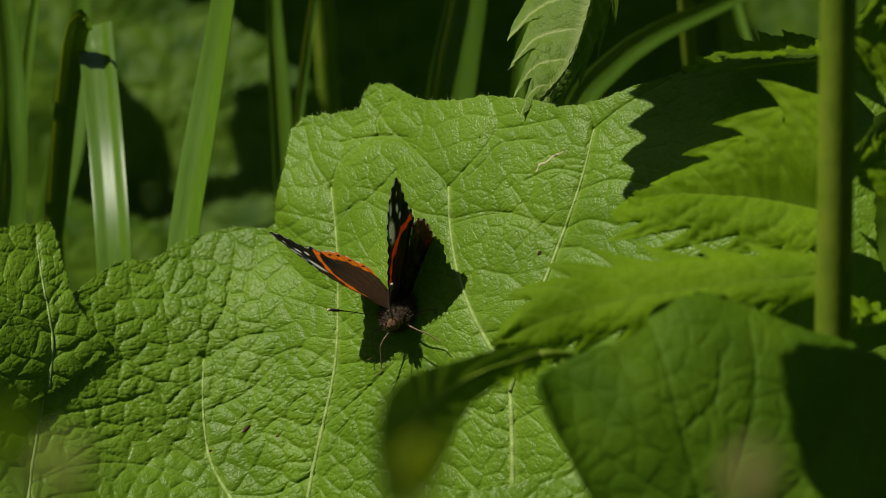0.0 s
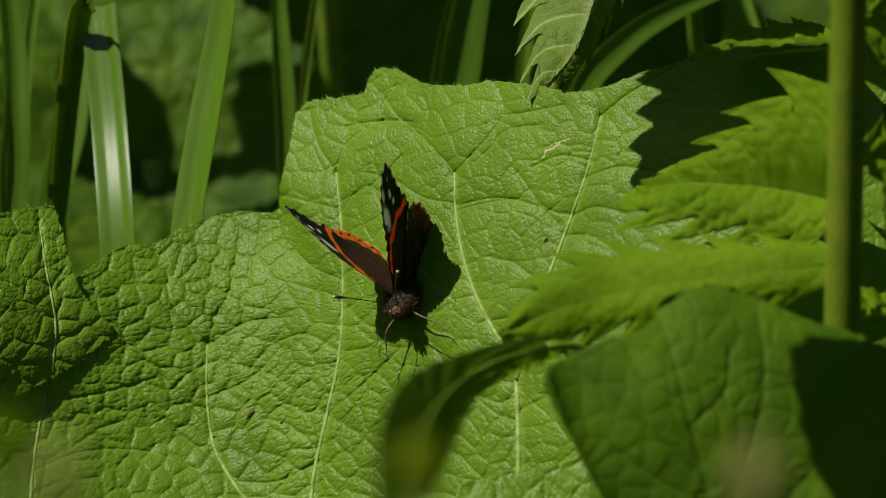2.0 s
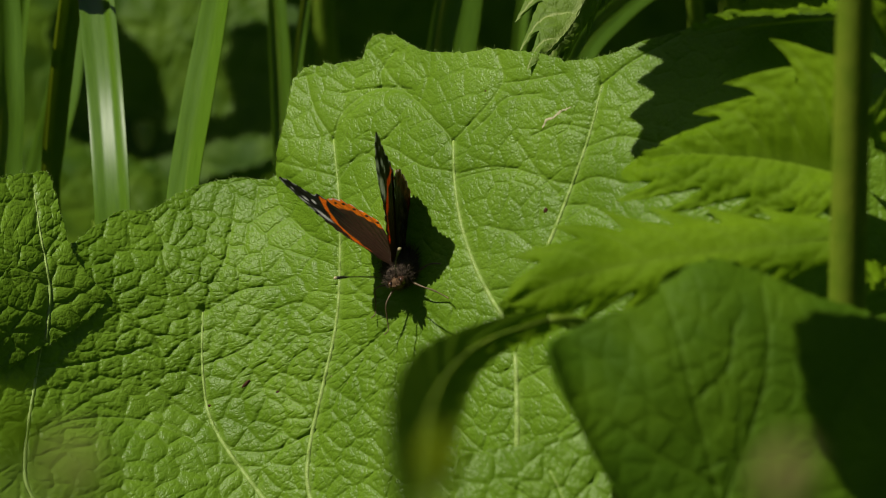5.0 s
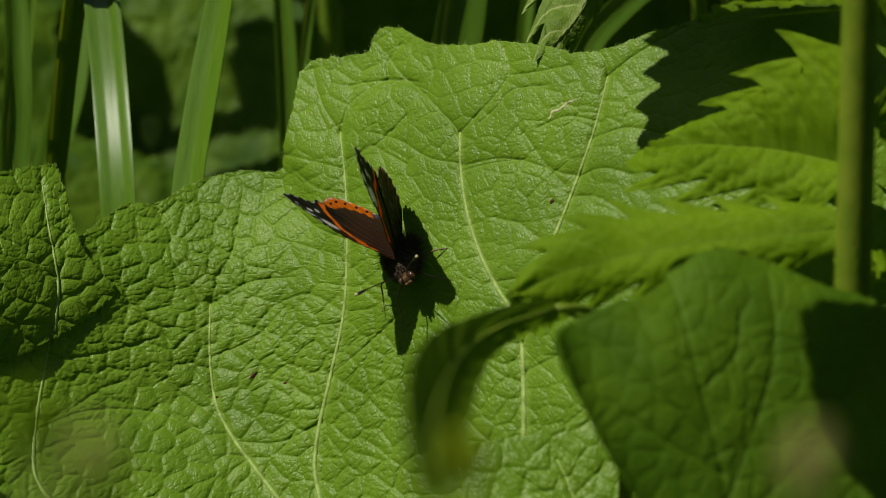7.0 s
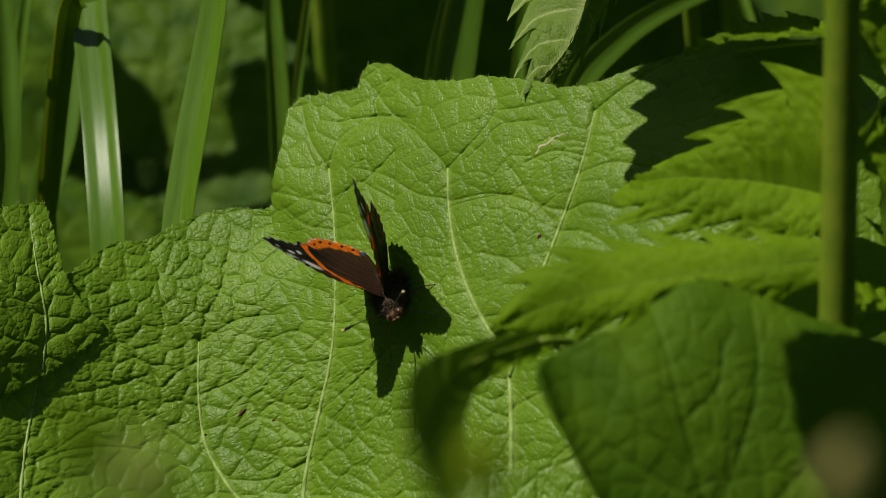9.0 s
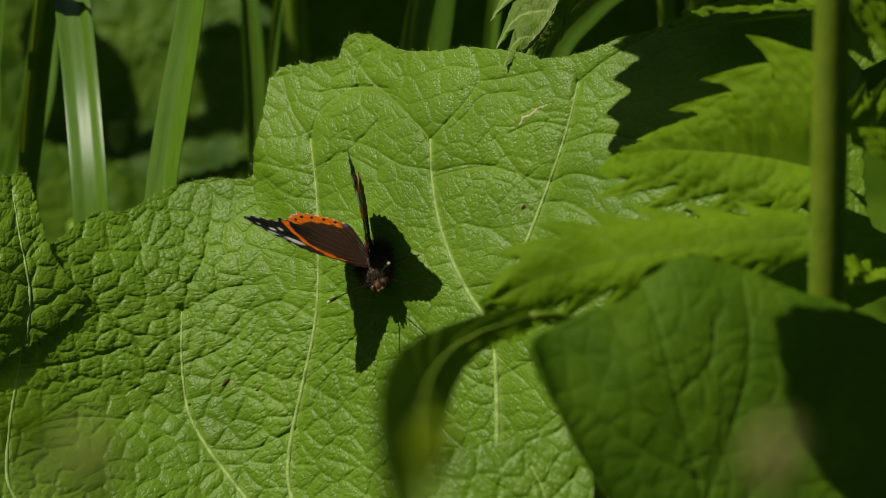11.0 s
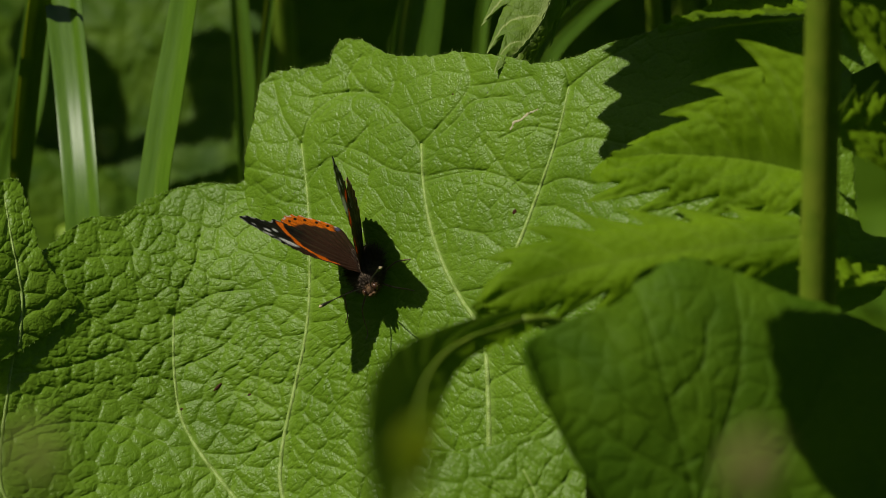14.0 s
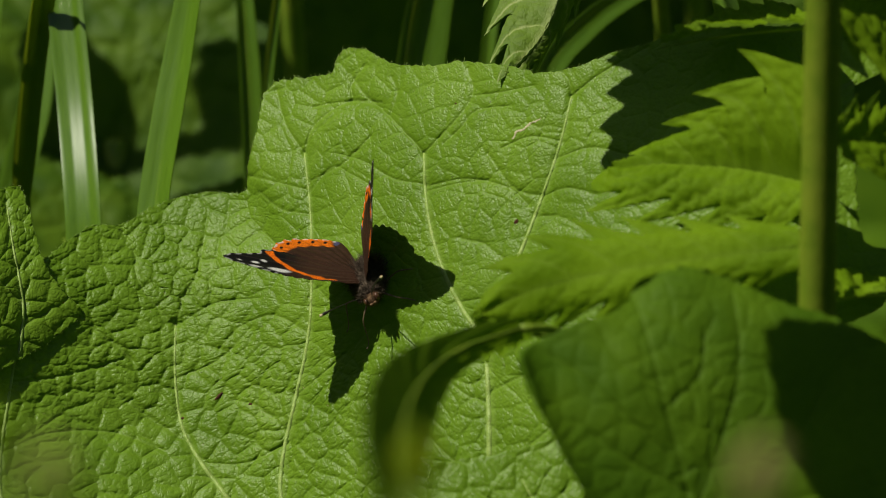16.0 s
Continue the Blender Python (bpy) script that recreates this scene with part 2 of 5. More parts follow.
def joined(shapes):
    verts, faces, n = [], [], 0
    for v, f in shapes:
        verts.append(np.asarray(v, float))
        faces += [tuple(i + n for i in g) for g in f]
        n += len(v)
    return np.vstack(verts), faces


def cell_edges(a, b, size, seed):
    """How far each place lies from the edges of irregular cells, 0 on an edge and about 1 within."""
    rng = np.random.default_rng(seed)
    shift = rng.random((64, 64, 2))
    x, y = a / size, b / size
    i, j = np.floor(x).astype(int), np.floor(y).astype(int)
    d1, d2 = np.full(a.shape, 9.0), np.full(a.shape, 9.0)
    for di in (-1, 0, 1):
        for dj in (-1, 0, 1):
            s = shift[(i + di) % 64, (j + dj) % 64]
            d = np.hypot(i + di + s[..., 0] - x, j + dj + s[..., 1] - y)
            d2 = np.minimum(d2, np.maximum(d1, d))
            d1 = np.minimum(d1, d)
    return d2 - d1


def soft_noise(a, b, size, seed):
    """Smooth value noise, -1 to 1."""
    rng = np.random.default_rng(seed)
    g = rng.random((64, 64)) * 2 - 1
    x, y = a / size, b / size
    i, j = np.floor(x).astype(int), np.floor(y).astype(int)
    u, v = x - i, y - j
    u, v = u * u * (3 - 2 * u), v * v * (3 - 2 * v)
    q = lambda di, dj: g[(i + di) % 64, (j + dj) % 64]
    return (q(0, 0) * (1 - u) + q(1, 0) * u) * (1 - v) + (q(0, 1) * (1 - u) + q(1, 1) * u) * v


def line_distance(a, b, points):
    """The distance of each place from a line of points, and how far along it (0 to 1)."""
    best, along = np.full(a.shape, 1e9), np.zeros(a.shape)
    n = len(points) - 1
    for k in range(n):
        (x0, y0), (x1, y1) = points[k], points[k + 1]
        dx, dy = x1 - x0, y1 - y0
        t = np.clip(((a - x0) * dx + (b - y0) * dy) / (dx * dx + dy * dy + 1e-12), 0, 1)
        d = np.hypot(a - x0 - t * dx, b - y0 - t * dy)
        along = np.where(d < best, (k + t) / n, along)
        best = np.minimum(best, d)
    return best, along


def disc(outline, centre, rings):
    """Places from a centre out to a closed outline, and the faces between them."""
    n = len(outline)
    r = (np.arange(1, rings + 1) / rings) ** 0.92
    flat = np.asarray(centre) + (outline - np.asarray(centre))[None] * r[:, None, None]
    verts = np.vstack([[centre], flat.reshape(-1, 2)])
    faces = [(0, 1 + j, 1 + (j + 1) % n) for j in range(n)]
    for k in range(rings - 1):
        o, q = 1 + k * n, 1 + (k + 1) * n
        faces += [(o + j, q + j, q + (j + 1) % n, o + (j + 1) % n) for j in range(n)]
    return verts, faces


# ---- leaves ----
def quilted(a, b, veins, seed, puff=1.0, big=4.4, small=1.5):
    """The relief of a wrinkled leaf: sunken veins, and cells swelling between them at two sizes. Gives the height and the veins' paleness."""
    wa, wb = a + 1.1 * soft_noise(a, b, 7.0, seed + 5), b + 1.1 * soft_noise(a, b, 7.0, seed + 6)
    fa, fb = a + 0.35 * soft_noise(a, b, 1.7, seed + 15), b + 0.35 * soft_noise(a, b, 1.7, seed + 16)
    dome = lambda e, full: 1 - (1 - np.clip(e / full, 0, 1)) ** 2
    e0, e1, e2 = cell_edges(wa, wb, 12.5, seed + 8), cell_edges(wa, wb, big, seed), cell_edges(fa, fb, small, seed + 1)
    puff = puff(a, b) if callable(puff) else puff
    patchy = np.clip(0.75 + 0.45 * soft_noise(a, b, 15.0, seed + 3), 0.2, 1.3)
    h = puff * (0.26 * dome(e1, 0.6) + 0.30 * dome(e0, 0.8)) + 0.20 * np.clip(puff, 0.6, 1.1) * patchy * dome(e2, 0.5)
    h -= 0.15 * (0.3 + patchy) * np.exp(-e1 * 0.5 * big / 0.32)
    h += 0.7 * soft_noise(a, b, 24.0, seed + 2) + 0.22 * soft_noise(a, b, 9.0, seed + 4)
    pale = 0.14 * np.clip(1 - e0 / 0.05, 0, 1)
    for line, rank, width in veins:
        path = smooth_line(line, 5 * len(line))
        reach = 26 if rank == 0 else 13
        near = (a > path[:, 0].min() - reach) & (a < path[:, 0].max() + reach) & (b > path[:, 1].min() - reach) & (b < path[:, 1].max() + reach)
        d, s = np.full(a.shape, 99.0), np.zeros(a.shape)
        d[near], s[near] = line_distance(a[near], b[near], path)
        if rank == 0:
            h += -0.25 * np.exp(-((d / 0.7) ** 2)) - 0.55 * np.exp(-d / 3.4)
            pale = np.maximum(pale, 0.55 * np.clip(1.3 - d / (width * (1.0 - 0.55 * s)), 0, 1))
        else:
            h += -0.16 * np.exp(-((d / 0.32) ** 2)) - 0.42 * np.exp(-d / 1.3)
            pale = np.maximum(pale, 0.30 * np.clip(1.1 - d / (0.75 * width), 0, 1))
    return h, pale


def butterbur(name, label, outline, centre, height, veins, root, seed=1, mat=None, count=1100, rings=150, puff=1.0, ragged=0.35, petiole_at=None, group="", fringe=0):
    """A wrinkled heart-shaped leaf on its stalk, in the patch's frame: outline in millimetres, height(a, b) its general shape."""
    mat = mat or BUTTERBUR
    base = place(*root) if len(root) == 3 else Vector((root[0], root[1], 0))
    base = Vector((base.x, base.y, 0.0))
    leaf = thing(name, base, label, "leaf", group)
    ring = smooth_ring(outline, count)
    rng = np.random.default_rng(seed)
    tooth = np.convolve(np.tile(rng.normal(0, 1, count), 3), np.hanning(9) / 4, "same")[count : 2 * count]
    out = ring - np.asarray(centre)
    ring = ring + out / np.linalg.norm(out, axis=1)[:, None] * (tooth * ragged)[:, None]
    flat, faces = disc(ring, centre, rings)
    h, pale = quilted(flat[:, 0], flat[:, 1], veins, seed, puff)
    c = height(flat[:, 0], flat[:, 1]) + h
    top = places(np.stack([flat[:, 0], flat[:, 1], c], 1))
    # a thin underside and rim give the blade its thickness
    n, edge = len(top), np.arange(len(flat) - count, len(flat))
    low = places(np.stack([ring[:, 0], ring[:, 1], c[edge] - 0.35], 1))
    faces = faces + [(int(edge[j]), n + j, n + (j + 1) % count, int(edge[(j + 1) % count])) for j in range(count)]
    blade = part("blade", (np.vstack([top, low]), faces), mat, leaf, base, values=np.r_[pale, pale[edge]])
    if fringe:
        rng2 = np.random.default_rng(seed + 50)
        hv, hf = [], []
        for k in range(fringe):
            j = int(rng2.integers(count))
            way = out[j] / np.linalg.norm(out[j]) + rng2.normal(0, 0.45, 2)
            long = 0.2 + 0.4 * rng2.random()
            p0 = np.array((ring[j, 0], ring[j, 1], c[edge[j]]))
            p1 = p0 + np.array((way[0] * long, way[1] * long, 0.5 * rng2.normal()))
            o = len(hv)
            hv += [p0 + (0.035, 0, 0), p0 - (0.035, 0, 0), p0 + (0, 0.035, 0.03), p1]
            hf += [(o, o + 1, o + 3), (o + 1, o + 2, o + 3), (o + 2, o, o + 3)]
        part("fringe", (places(hv), hf), VEIN, leaf, base, "fine pale hairs along the edge")
    for line, rank, width in veins:
        if rank == 0:
            p = smooth_line(line, 12 * len(line))
            hh, _ = quilted(p[:, 0], p[:, 1], veins, seed, puff)
            s = np.linspace(0, 1, len(p))
            rib = tube(places(np.stack([p[:, 0], p[:, 1], height(p[:, 0], p[:, 1]) + hh - 0.12 * width], 1)), 0.001 * width * (0.62 - 0.40 * s), 8)
            part("vein", rib, VEIN, leaf, base)
    foot = petiole_at or centre
    join = places([[foot[0], foot[1], float(height(np.array([foot[0]]), np.array([foot[1]]))[0]) - 5.0]])[0]
    mid = 0.5 * (join + np.array(base)) + np.array((0.01, 0.03, -0.04))
    stalk = smooth_line([np.array(base) - np.array((0, 0, 0.01)), mid, join], 16)
    part("petiole", tube(stalk, np.linspace(0.0045, 0.003, 16), 10), STALK, leaf, base, "pale green stalk")
    return leaf


def hump(a, b, at, wide, high):
    return high * np.exp(-((a - at[0]) ** 2 + (b - at[1]) ** 2) / (2 * wide**2))


def step_over(a, b, p, q, soft=1.2):
    """0 on the one side of the line from p to q, 1 on its right side."""
    dx, dy = q[0] - p[0], q[1] - p[1]
    d = ((a - p[0]) * dy - (b - p[1]) * dx) / math.hypot(dx, dy)
    return 1 / (1 + np.exp(-np.clip(d / soft, -40, 40)))


def main_puff(a, b):
    """The great leaf is most wrinkled on its near flank, smoother towards the far edge."""
    return np.clip(0.5 - 0.014 * (a + 12) - 0.011 * np.minimum(b, 0) - 0.004 * np.maximum(b, 0), 0.38, 1.25)


def lean(a, b):
    """The slope on which the great leaf lies, easing off towards its foot and its far end."""
    c = -3.8 + 0.75 * a - 0.385 * np.maximum(b, -14) - 0.30 * np.minimum(b + 14, 0)
    return c - 0.0065 * np.clip(a - 25, 0, None) ** 2 + 0.0082 * np.clip(-25 - a, 0, None) ** 2


def main_height(a, b):
    """The great leaf: tilted towards the light, its side lobe set back, its near flank swollen and folded."""
    c = lean(a, b)
    c += hump(a, b, (-98, -24), 26, 15)
    c += hump(a, b, (-20, 34), 14, -2.0) + hump(a, b, (5, 12), 22, 2.0)
    side = step_over(a, b, (-26.0, -6.0), (-36.5, 12.0), 1.0)
    c -= (1 - side) * 3.2 * np.exp(-((a + 36) ** 2 / 500 + (b - 6) ** 2 / 260))
    fold = -36.5 - 0.2 * (a + 81) - b
    return c + 0.5 * np.logaddexp(0, fold / 1.2) * 1.2 / (1 + np.exp(np.clip((a + 45) / 5, -30, 30)))


MAIN_RIBS = [
    ([(10.8, -76.7), (13.1, -63.1), (13.8, -49.6), (13.4, -29.2), (11.4, -22.5), (8.6, -18.0), (5.2, -11.2), (2.7, -3.3), (1.5, 4.6), (1.2, 12.5)], 0, 1.5),
    ([(13.4, -28.1), (15.9, -19.1), (18.7, -10.0), (21.0, -4.4), (24.4, 4.6), (27.8, 14.8), (30.0, 23.8)], 0, 1.1),
    ([(-20.8, -77.8), (-26.6, -58.6), (-27.0, -49.8), (-24.7, -38.3), (-21.9, -24.7), (-21.2, -13.4), (-21.5, 0.1), (-22.8, 12.5)], 0, 1.1),
    ([(-25.3, -72.1), (-35.5, -59.7), (-43.4, -49.8), (-47.3, -42.8), (-48.8, -33.8), (-49.0, -22.5)], 0, 1.2),
    ([(-71.6, -68.8), (-81.7, -58.6), (-83.4, -49.8), (-81.7, -33.8), (-80.0, -22.5), (-80.6, -11.2)], 0, 0.9),
]
FAR_SIDE_VEINS = [
    ([(1.2, 12.5), (-5.0, 19.3), (-10.6, 24.4), (-13.4, 28.3)], 1, 0.45),
    ([(1.2, 12.5), (7.5, 19.3), (10.8, 24.4), (9.9, 29.5)], 1, 0.45),
    ([(30.0, 23.8), (35.7, 28.3), (44.7, 33.4)], 1, 0.45),
    ([(30.0, 23.8), (29.5, 26.6), (28.3, 28.6)], 1, 0.35),
    ([(-22.8, 12.5), (-26.6, 18.2), (-28.7, 25.5)], 1, 0.4),
    ([(-22.8, 12.5), (-20.8, 18.2), (-14.0, 22.9), (-7.2, 22.7)], 1, 0.4),
    ([(-49.0, -22.5), (-54.6, -16.8), (-57.1, -12.3), (-57.5, -7.8), (-60.3, -3.3)], 1, 0.45),
    ([(-49.0, -22.5), (-47.3, -16.8), (-44.5, -11.2), (-43.4, -4.4)], 1, 0.45),
    ([(-48.1, -40.5), (-58.0, -29.2), (-64.8, -23.6), (-70.4, -18.0)], 1, 0.4),
    ([(-48.8, -33.2), (-40.0, -29.2), (-33.2, -22.5)], 1, 0.35),
]
LOBE_SIDE_VEINS = [
    ([(-48.4, -22.5), (-41.1, -18.0), (-32.1, -16.8)], 1, 0.3),
    ([(1.8, 6.3), (-5.0, 7.5), (-10.6, 10.8), (-16.3, 12.5)], 1, 0.35),
    ([(1.8, 6.0), (9.7, 7.5), (17.6, 5.8), (21.6, 2.4)], 1, 0.35),
    ([(8.0, -16.8), (16.5, -15.1), (22.7, -13.4)], 1, 0.3),
    ([(13.7, -36.2), (8.6, -34.3), (1.8, -28.1), (-2.7, -22.5)], 1, 0.4),
    ([(13.5, -34.3), (19.9, -30.9), (27.8, -28.1)], 1, 0.4),
    ([(13.8, -47.3), (19.9, -45.0), (25.5, -40.5)], 1, 0.4),
    ([(13.8, -49.6), (7.5, -47.9), (1.8, -42.8)], 1, 0.35),
    ([(-24.2, -36.0), (-16.3, -29.2), (-9.5, -22.5)], 1, 0.4),
    ([(-21.9, -23.6), (-28.7, -20.2), (-35.5, -22.5), (-40.0, -27.0)], 1, 0.35),
    ([(-26.2, -42.8), (-32.1, -38.3), (-37.7, -37.1)], 1, 0.35),
]
MIDDLE_SIDE_VEINS = [
    ([(-21.5, 0.1), (-27.5, 1.2), (-32.1, 4.6)], 1, 0.35),
    ([(-21.5, 6.9), (-15.1, 10.3), (-9.5, 15.9)], 1, 0.35),
    ([(24.4, 4.1), (18.7, 5.8), (13.7, 12.5)], 1, 0.35),
    ([(28.3, 14.8), (22.1, 15.9), (16.5, 13.7)], 1, 0.3),
    ([(26.6, 11.4), (33.4, 13.7), (40.2, 12.5)], 1, 0.35),
    ([(-81.7, -33.8), (-71.6, -32.6), (-59.2, -29.2)], 1, 0.35),
    ([(-82.9, -47.3), (-73.8, -43.9), (-61.4, -43.9), (-51.3, -47.3)], 1, 0.35),
    ([(-45.6, -46.2), (-54.6, -40.5), (-61.4, -36.0)], 1, 0.35),
    ([(-43.4, -49.8), (-34.3, -49.6), (-25.3, -45.0)], 1, 0.3),
    ([(-7.0, 21.6), (-10.6, 22.7), (-15.1, 22.9), (-20.8, 21.9)], 1, 0.3),
    ([(-13.1, 23.1), (-13.2, 26.6), (-10.6, 30.4)], 1, 0.3),
]
NEAR_SIDE_VEINS = [
    ([(-5.5, 20.2), (-4.1, 24.7), (-5.2, 27.8)], 1, 0.3),
    ([(5.2, 14.6), (8.4, 17.6), (11.5, 21.0), (18.2, 22.0)], 1, 0.3),
    ([(11.5, 24.0), (16.5, 24.7), (22.7, 25.9)], 1, 0.3),
    ([(1.8, 5.0), (7.5, 6.5), (13.7, 7.3)], 1, 0.3),
    ([(19.3, -10.0), (15.9, -7.6), (12.5, -5.1), (8.6, -4.4)], 1, 0.35),
    ([(24.4, 4.1), (28.9, 5.8), (34.5, 4.6)], 1, 0.3),
    ([(22.7, 0.1), (27.8, 0.1), (33.4, -3.3)], 1, 0.3),
    ([(-21.7, 4.6), (-17.2, 9.7), (-13.8, 8.5), (-9.5, 6.2)], 1, 0.3),
    ([(-22.6, 5.2), (-29.8, 6.9), (-34.1, 7.8)], 1, 0.3),
    ([(-21.9, -8.9), (-27.5, -6.7), (-31.5, -3.3)], 1, 0.3),
    ([(13.7, -29.2), (10.8, -32.6), (5.8, -31.5)], 1, 0.3),
]
FINE_SIDE_VEINS = [
    ([(-21.2, -13.4), (-16.3, -18.0), (-10.6, -19.3)], 1, 0.3),
]
MAIN_VEINS = MAIN_RIBS + FAR_SIDE_VEINS + LOBE_SIDE_VEINS + MIDDLE_SIDE_VEINS + NEAR_SIDE_VEINS + FINE_SIDE_VEINS
MAIN_EDGE = [(-75.5, -8.9), (-70.4, -5.0), (-65.9, -2.3), (-60.3, -2.1), (-54.6, 1.2), (-49.0, 3.3), (-43.1, 4.5), (-37.1, 4.3), (-34.8, 5.1), (-34.5, 10.3), (-33.2, 14.8), (-32.1, 19.5), (-31.2, 24.7), (-28.1, 27.3), (-21.9, 28.0), (-17.8, 28.7), (-16.0, 32.0), (-13.8, 33.9), (-10.0, 33.1), (-5.9, 31.0), (0.7, 30.0), (7.5, 30.7), (16.5, 30.1), (24.4, 28.5), (31.2, 29.7), (37.9, 32.3), (45.8, 34.5), (52.6, 37.8), (60.5, 39.1), (69.5, 37.4), (80.8, 39.1), (88.7, 37.9), (91.0, 29.5), (84.4, 26.6), (84.0, 12.5), (84.7, -3.3), (91.0, -6.7), (87.6, -16.8), (69.5, -24.7), (52.6, -43.9), (37.9, -64.2), (13.1, -75.5), (-20.8, -77.8), (-54.6, -73.3), (-82.9, -64.2), (-97.5, -47.3), (-98.7, -29.2), (-93.0, -19.1), (-81.7, -13.4)]
butterbur("butterbur_leaf", "large bright green wrinkled butterbur leaf, tilted and sunlit", MAIN_EDGE, (0.0, -15.0), main_height, MAIN_VEINS, (-8.0, -86.0, 40.0), 3, count=2400, rings=300, puff=main_puff, petiole_at=(2.0, -70.0), fringe=2200)


def lobe_height(a, b):
    return lean(a, b) + hump(a, b, (-98, -24), 26, 15) + 2.6 * step_over(a, b, (-66, -24), (-96, -30), 4.0) - 0.9 - 0.13 * (a + 72)


LOBE_EDGE = [(-80.7, 5.3), (-83.6, 5.4), (-88.1, 4.7), (-94.9, 1.8), (-102.7, -8.9), (-105.0, -23.5), (-100.5, -33.6), (-88.1, -33.0), (-78.0, -28.0), (-70.1, -22.4), (-68.1, -19.2), (-71.3, -15.8), (-75.5, -9.8), (-77.3, -4.4), (-78.9, 1.2)]
butterbur("butterbur_leaf", "dark green wrinkled butterbur leaf curling up beside the large one", LOBE_EDGE, (-88.0, -14.0), lobe_height, [([(-80.0, -28.1), (-79.5, -18.0), (-81.7, -6.7), (-83.4, 2.4)], 0, 0.7), ([(-79.7, -18.0), (-86.3, -11.2), (-91.9, -8.9)], 1, 0.35), ([(-80.6, -11.2), (-77.8, -6.7)], 1, 0.3), ([(-79.5, -22.5), (-73.8, -19.1)], 1, 0.3)], (-0.115, 0.12), 11, count=800, rings=110, puff=1.3, fringe=500)


def front_height(a, b):
    return 101 - 0.28 * b - 0.05 * (a - 16) - 3.5 * np.exp(-line_distance(a, b, [(36.7, -13.0), (43.1, -8.6), (47.8, -7.9), (58.7, -11.5), (74.2, -16.9)])[0] / 3.0) + hump(a, b, (38, -30), 12, 4) + 5.0 * np.exp(-line_distance(a, b, [(17.2, -24.0), (20.8, -34.1), (26.5, -44.7), (35.9, -59.0)])[0] / 2.2)


FRONT_VEINS = [
    ([(48.3, -62.1), (46.8, -47.6), (43.1, -33.1), (40.0, -20.6), (37.9, -13.9)], 1, 0.7),
    ([(47.8, -52.8), (53.5, -37.2), (56.6, -24.8), (55.6, -12.3)], 1, 0.6),
    ([(48.3, -58.0), (63.9, -42.4), (72.2, -28.9)], 1, 0.6),
    ([(45.7, -43.4), (34.8, -33.1), (26.5, -25.8), (20.3, -22.7)], 1, 0.4),
    ([(42.1, -28.9), (34.8, -24.8), (31.7, -19.6)], 1, 0.4),
    ([(43.1, -33.1), (49.3, -26.8), (50.4, -18.6)], 1, 0.4),
    ([(46.8, -47.6), (36.9, -42.4), (29.6, -37.2)], 1, 0.4),
]
FRONT_EDGE = [(17.2, -22.9), (22.4, -20.2), (27.6, -17.7), (32.8, -16.3), (36.7, -14.0), (38.1, -10.9), (43.1, -8.6), (47.8, -7.9), (53.5, -9.2), (58.7, -11.5), (65.9, -14.6), (74.2, -16.9), (84.6, -22.7), (97.0, -37.2), (92.9, -55.9), (74.2, -64.2), (48.3, -66.2), (35.9, -59.0), (26.5, -44.7), (20.8, -34.1), (17.4, -27.4)]
butterbur("butterbur_leaf", "broad green butterbur leaf half in shade, in front of the nettle", FRONT_EDGE, (50.0, -42.0), front_height, FRONT_VEINS, (60.0, -110.0, 120.0), 21, BUTTERBUR_SHADED, 700, 90, 0.5)


def under_height(a, b):
    return 21 - 0.35 * b + 0.2 * a


UNDER_EDGE = [(1.8, -48.4), (7.3, -46.2), (12.9, -45.3), (18.4, -44.0), (24.0, -42.2), (27.9, -40.4), (33.9, -44.2), (40.6, -53.1), (41.7, -64.1), (29.5, -70.8), (12.9, -69.7), (2.9, -59.7)]
butterbur("butterbur_leaf", "small light green butterbur leaf over the foot of the large one", UNDER_EDGE, (22.0, -60.0), under_height, [([(25.1, -73.1), (24.0, -62.0), (21.7, -54.2), (19.5, -49.8)], 0, 0.8), ([(24.0, -62.0), (16.2, -55.3), (10.6, -52.0)], 1, 0.4), ([(22.8, -56.4), (28.4, -50.9)], 1, 0.4)], (25.0, -110.0, 60.0), 31, None, 500, 60)


def frame_along(base, tip, side):
    """Axes of a blade that runs from base to tip with its face towards side."""
    along = np.asarray(tip, float) - np.asarray(base, float)
    length = np.linalg.norm(along)
    along /= length
    face = np.asarray(side, float)
    face = face - along * (face @ along)
    face /= np.linalg.norm(face)
    return length, along, np.cross(face, along), face


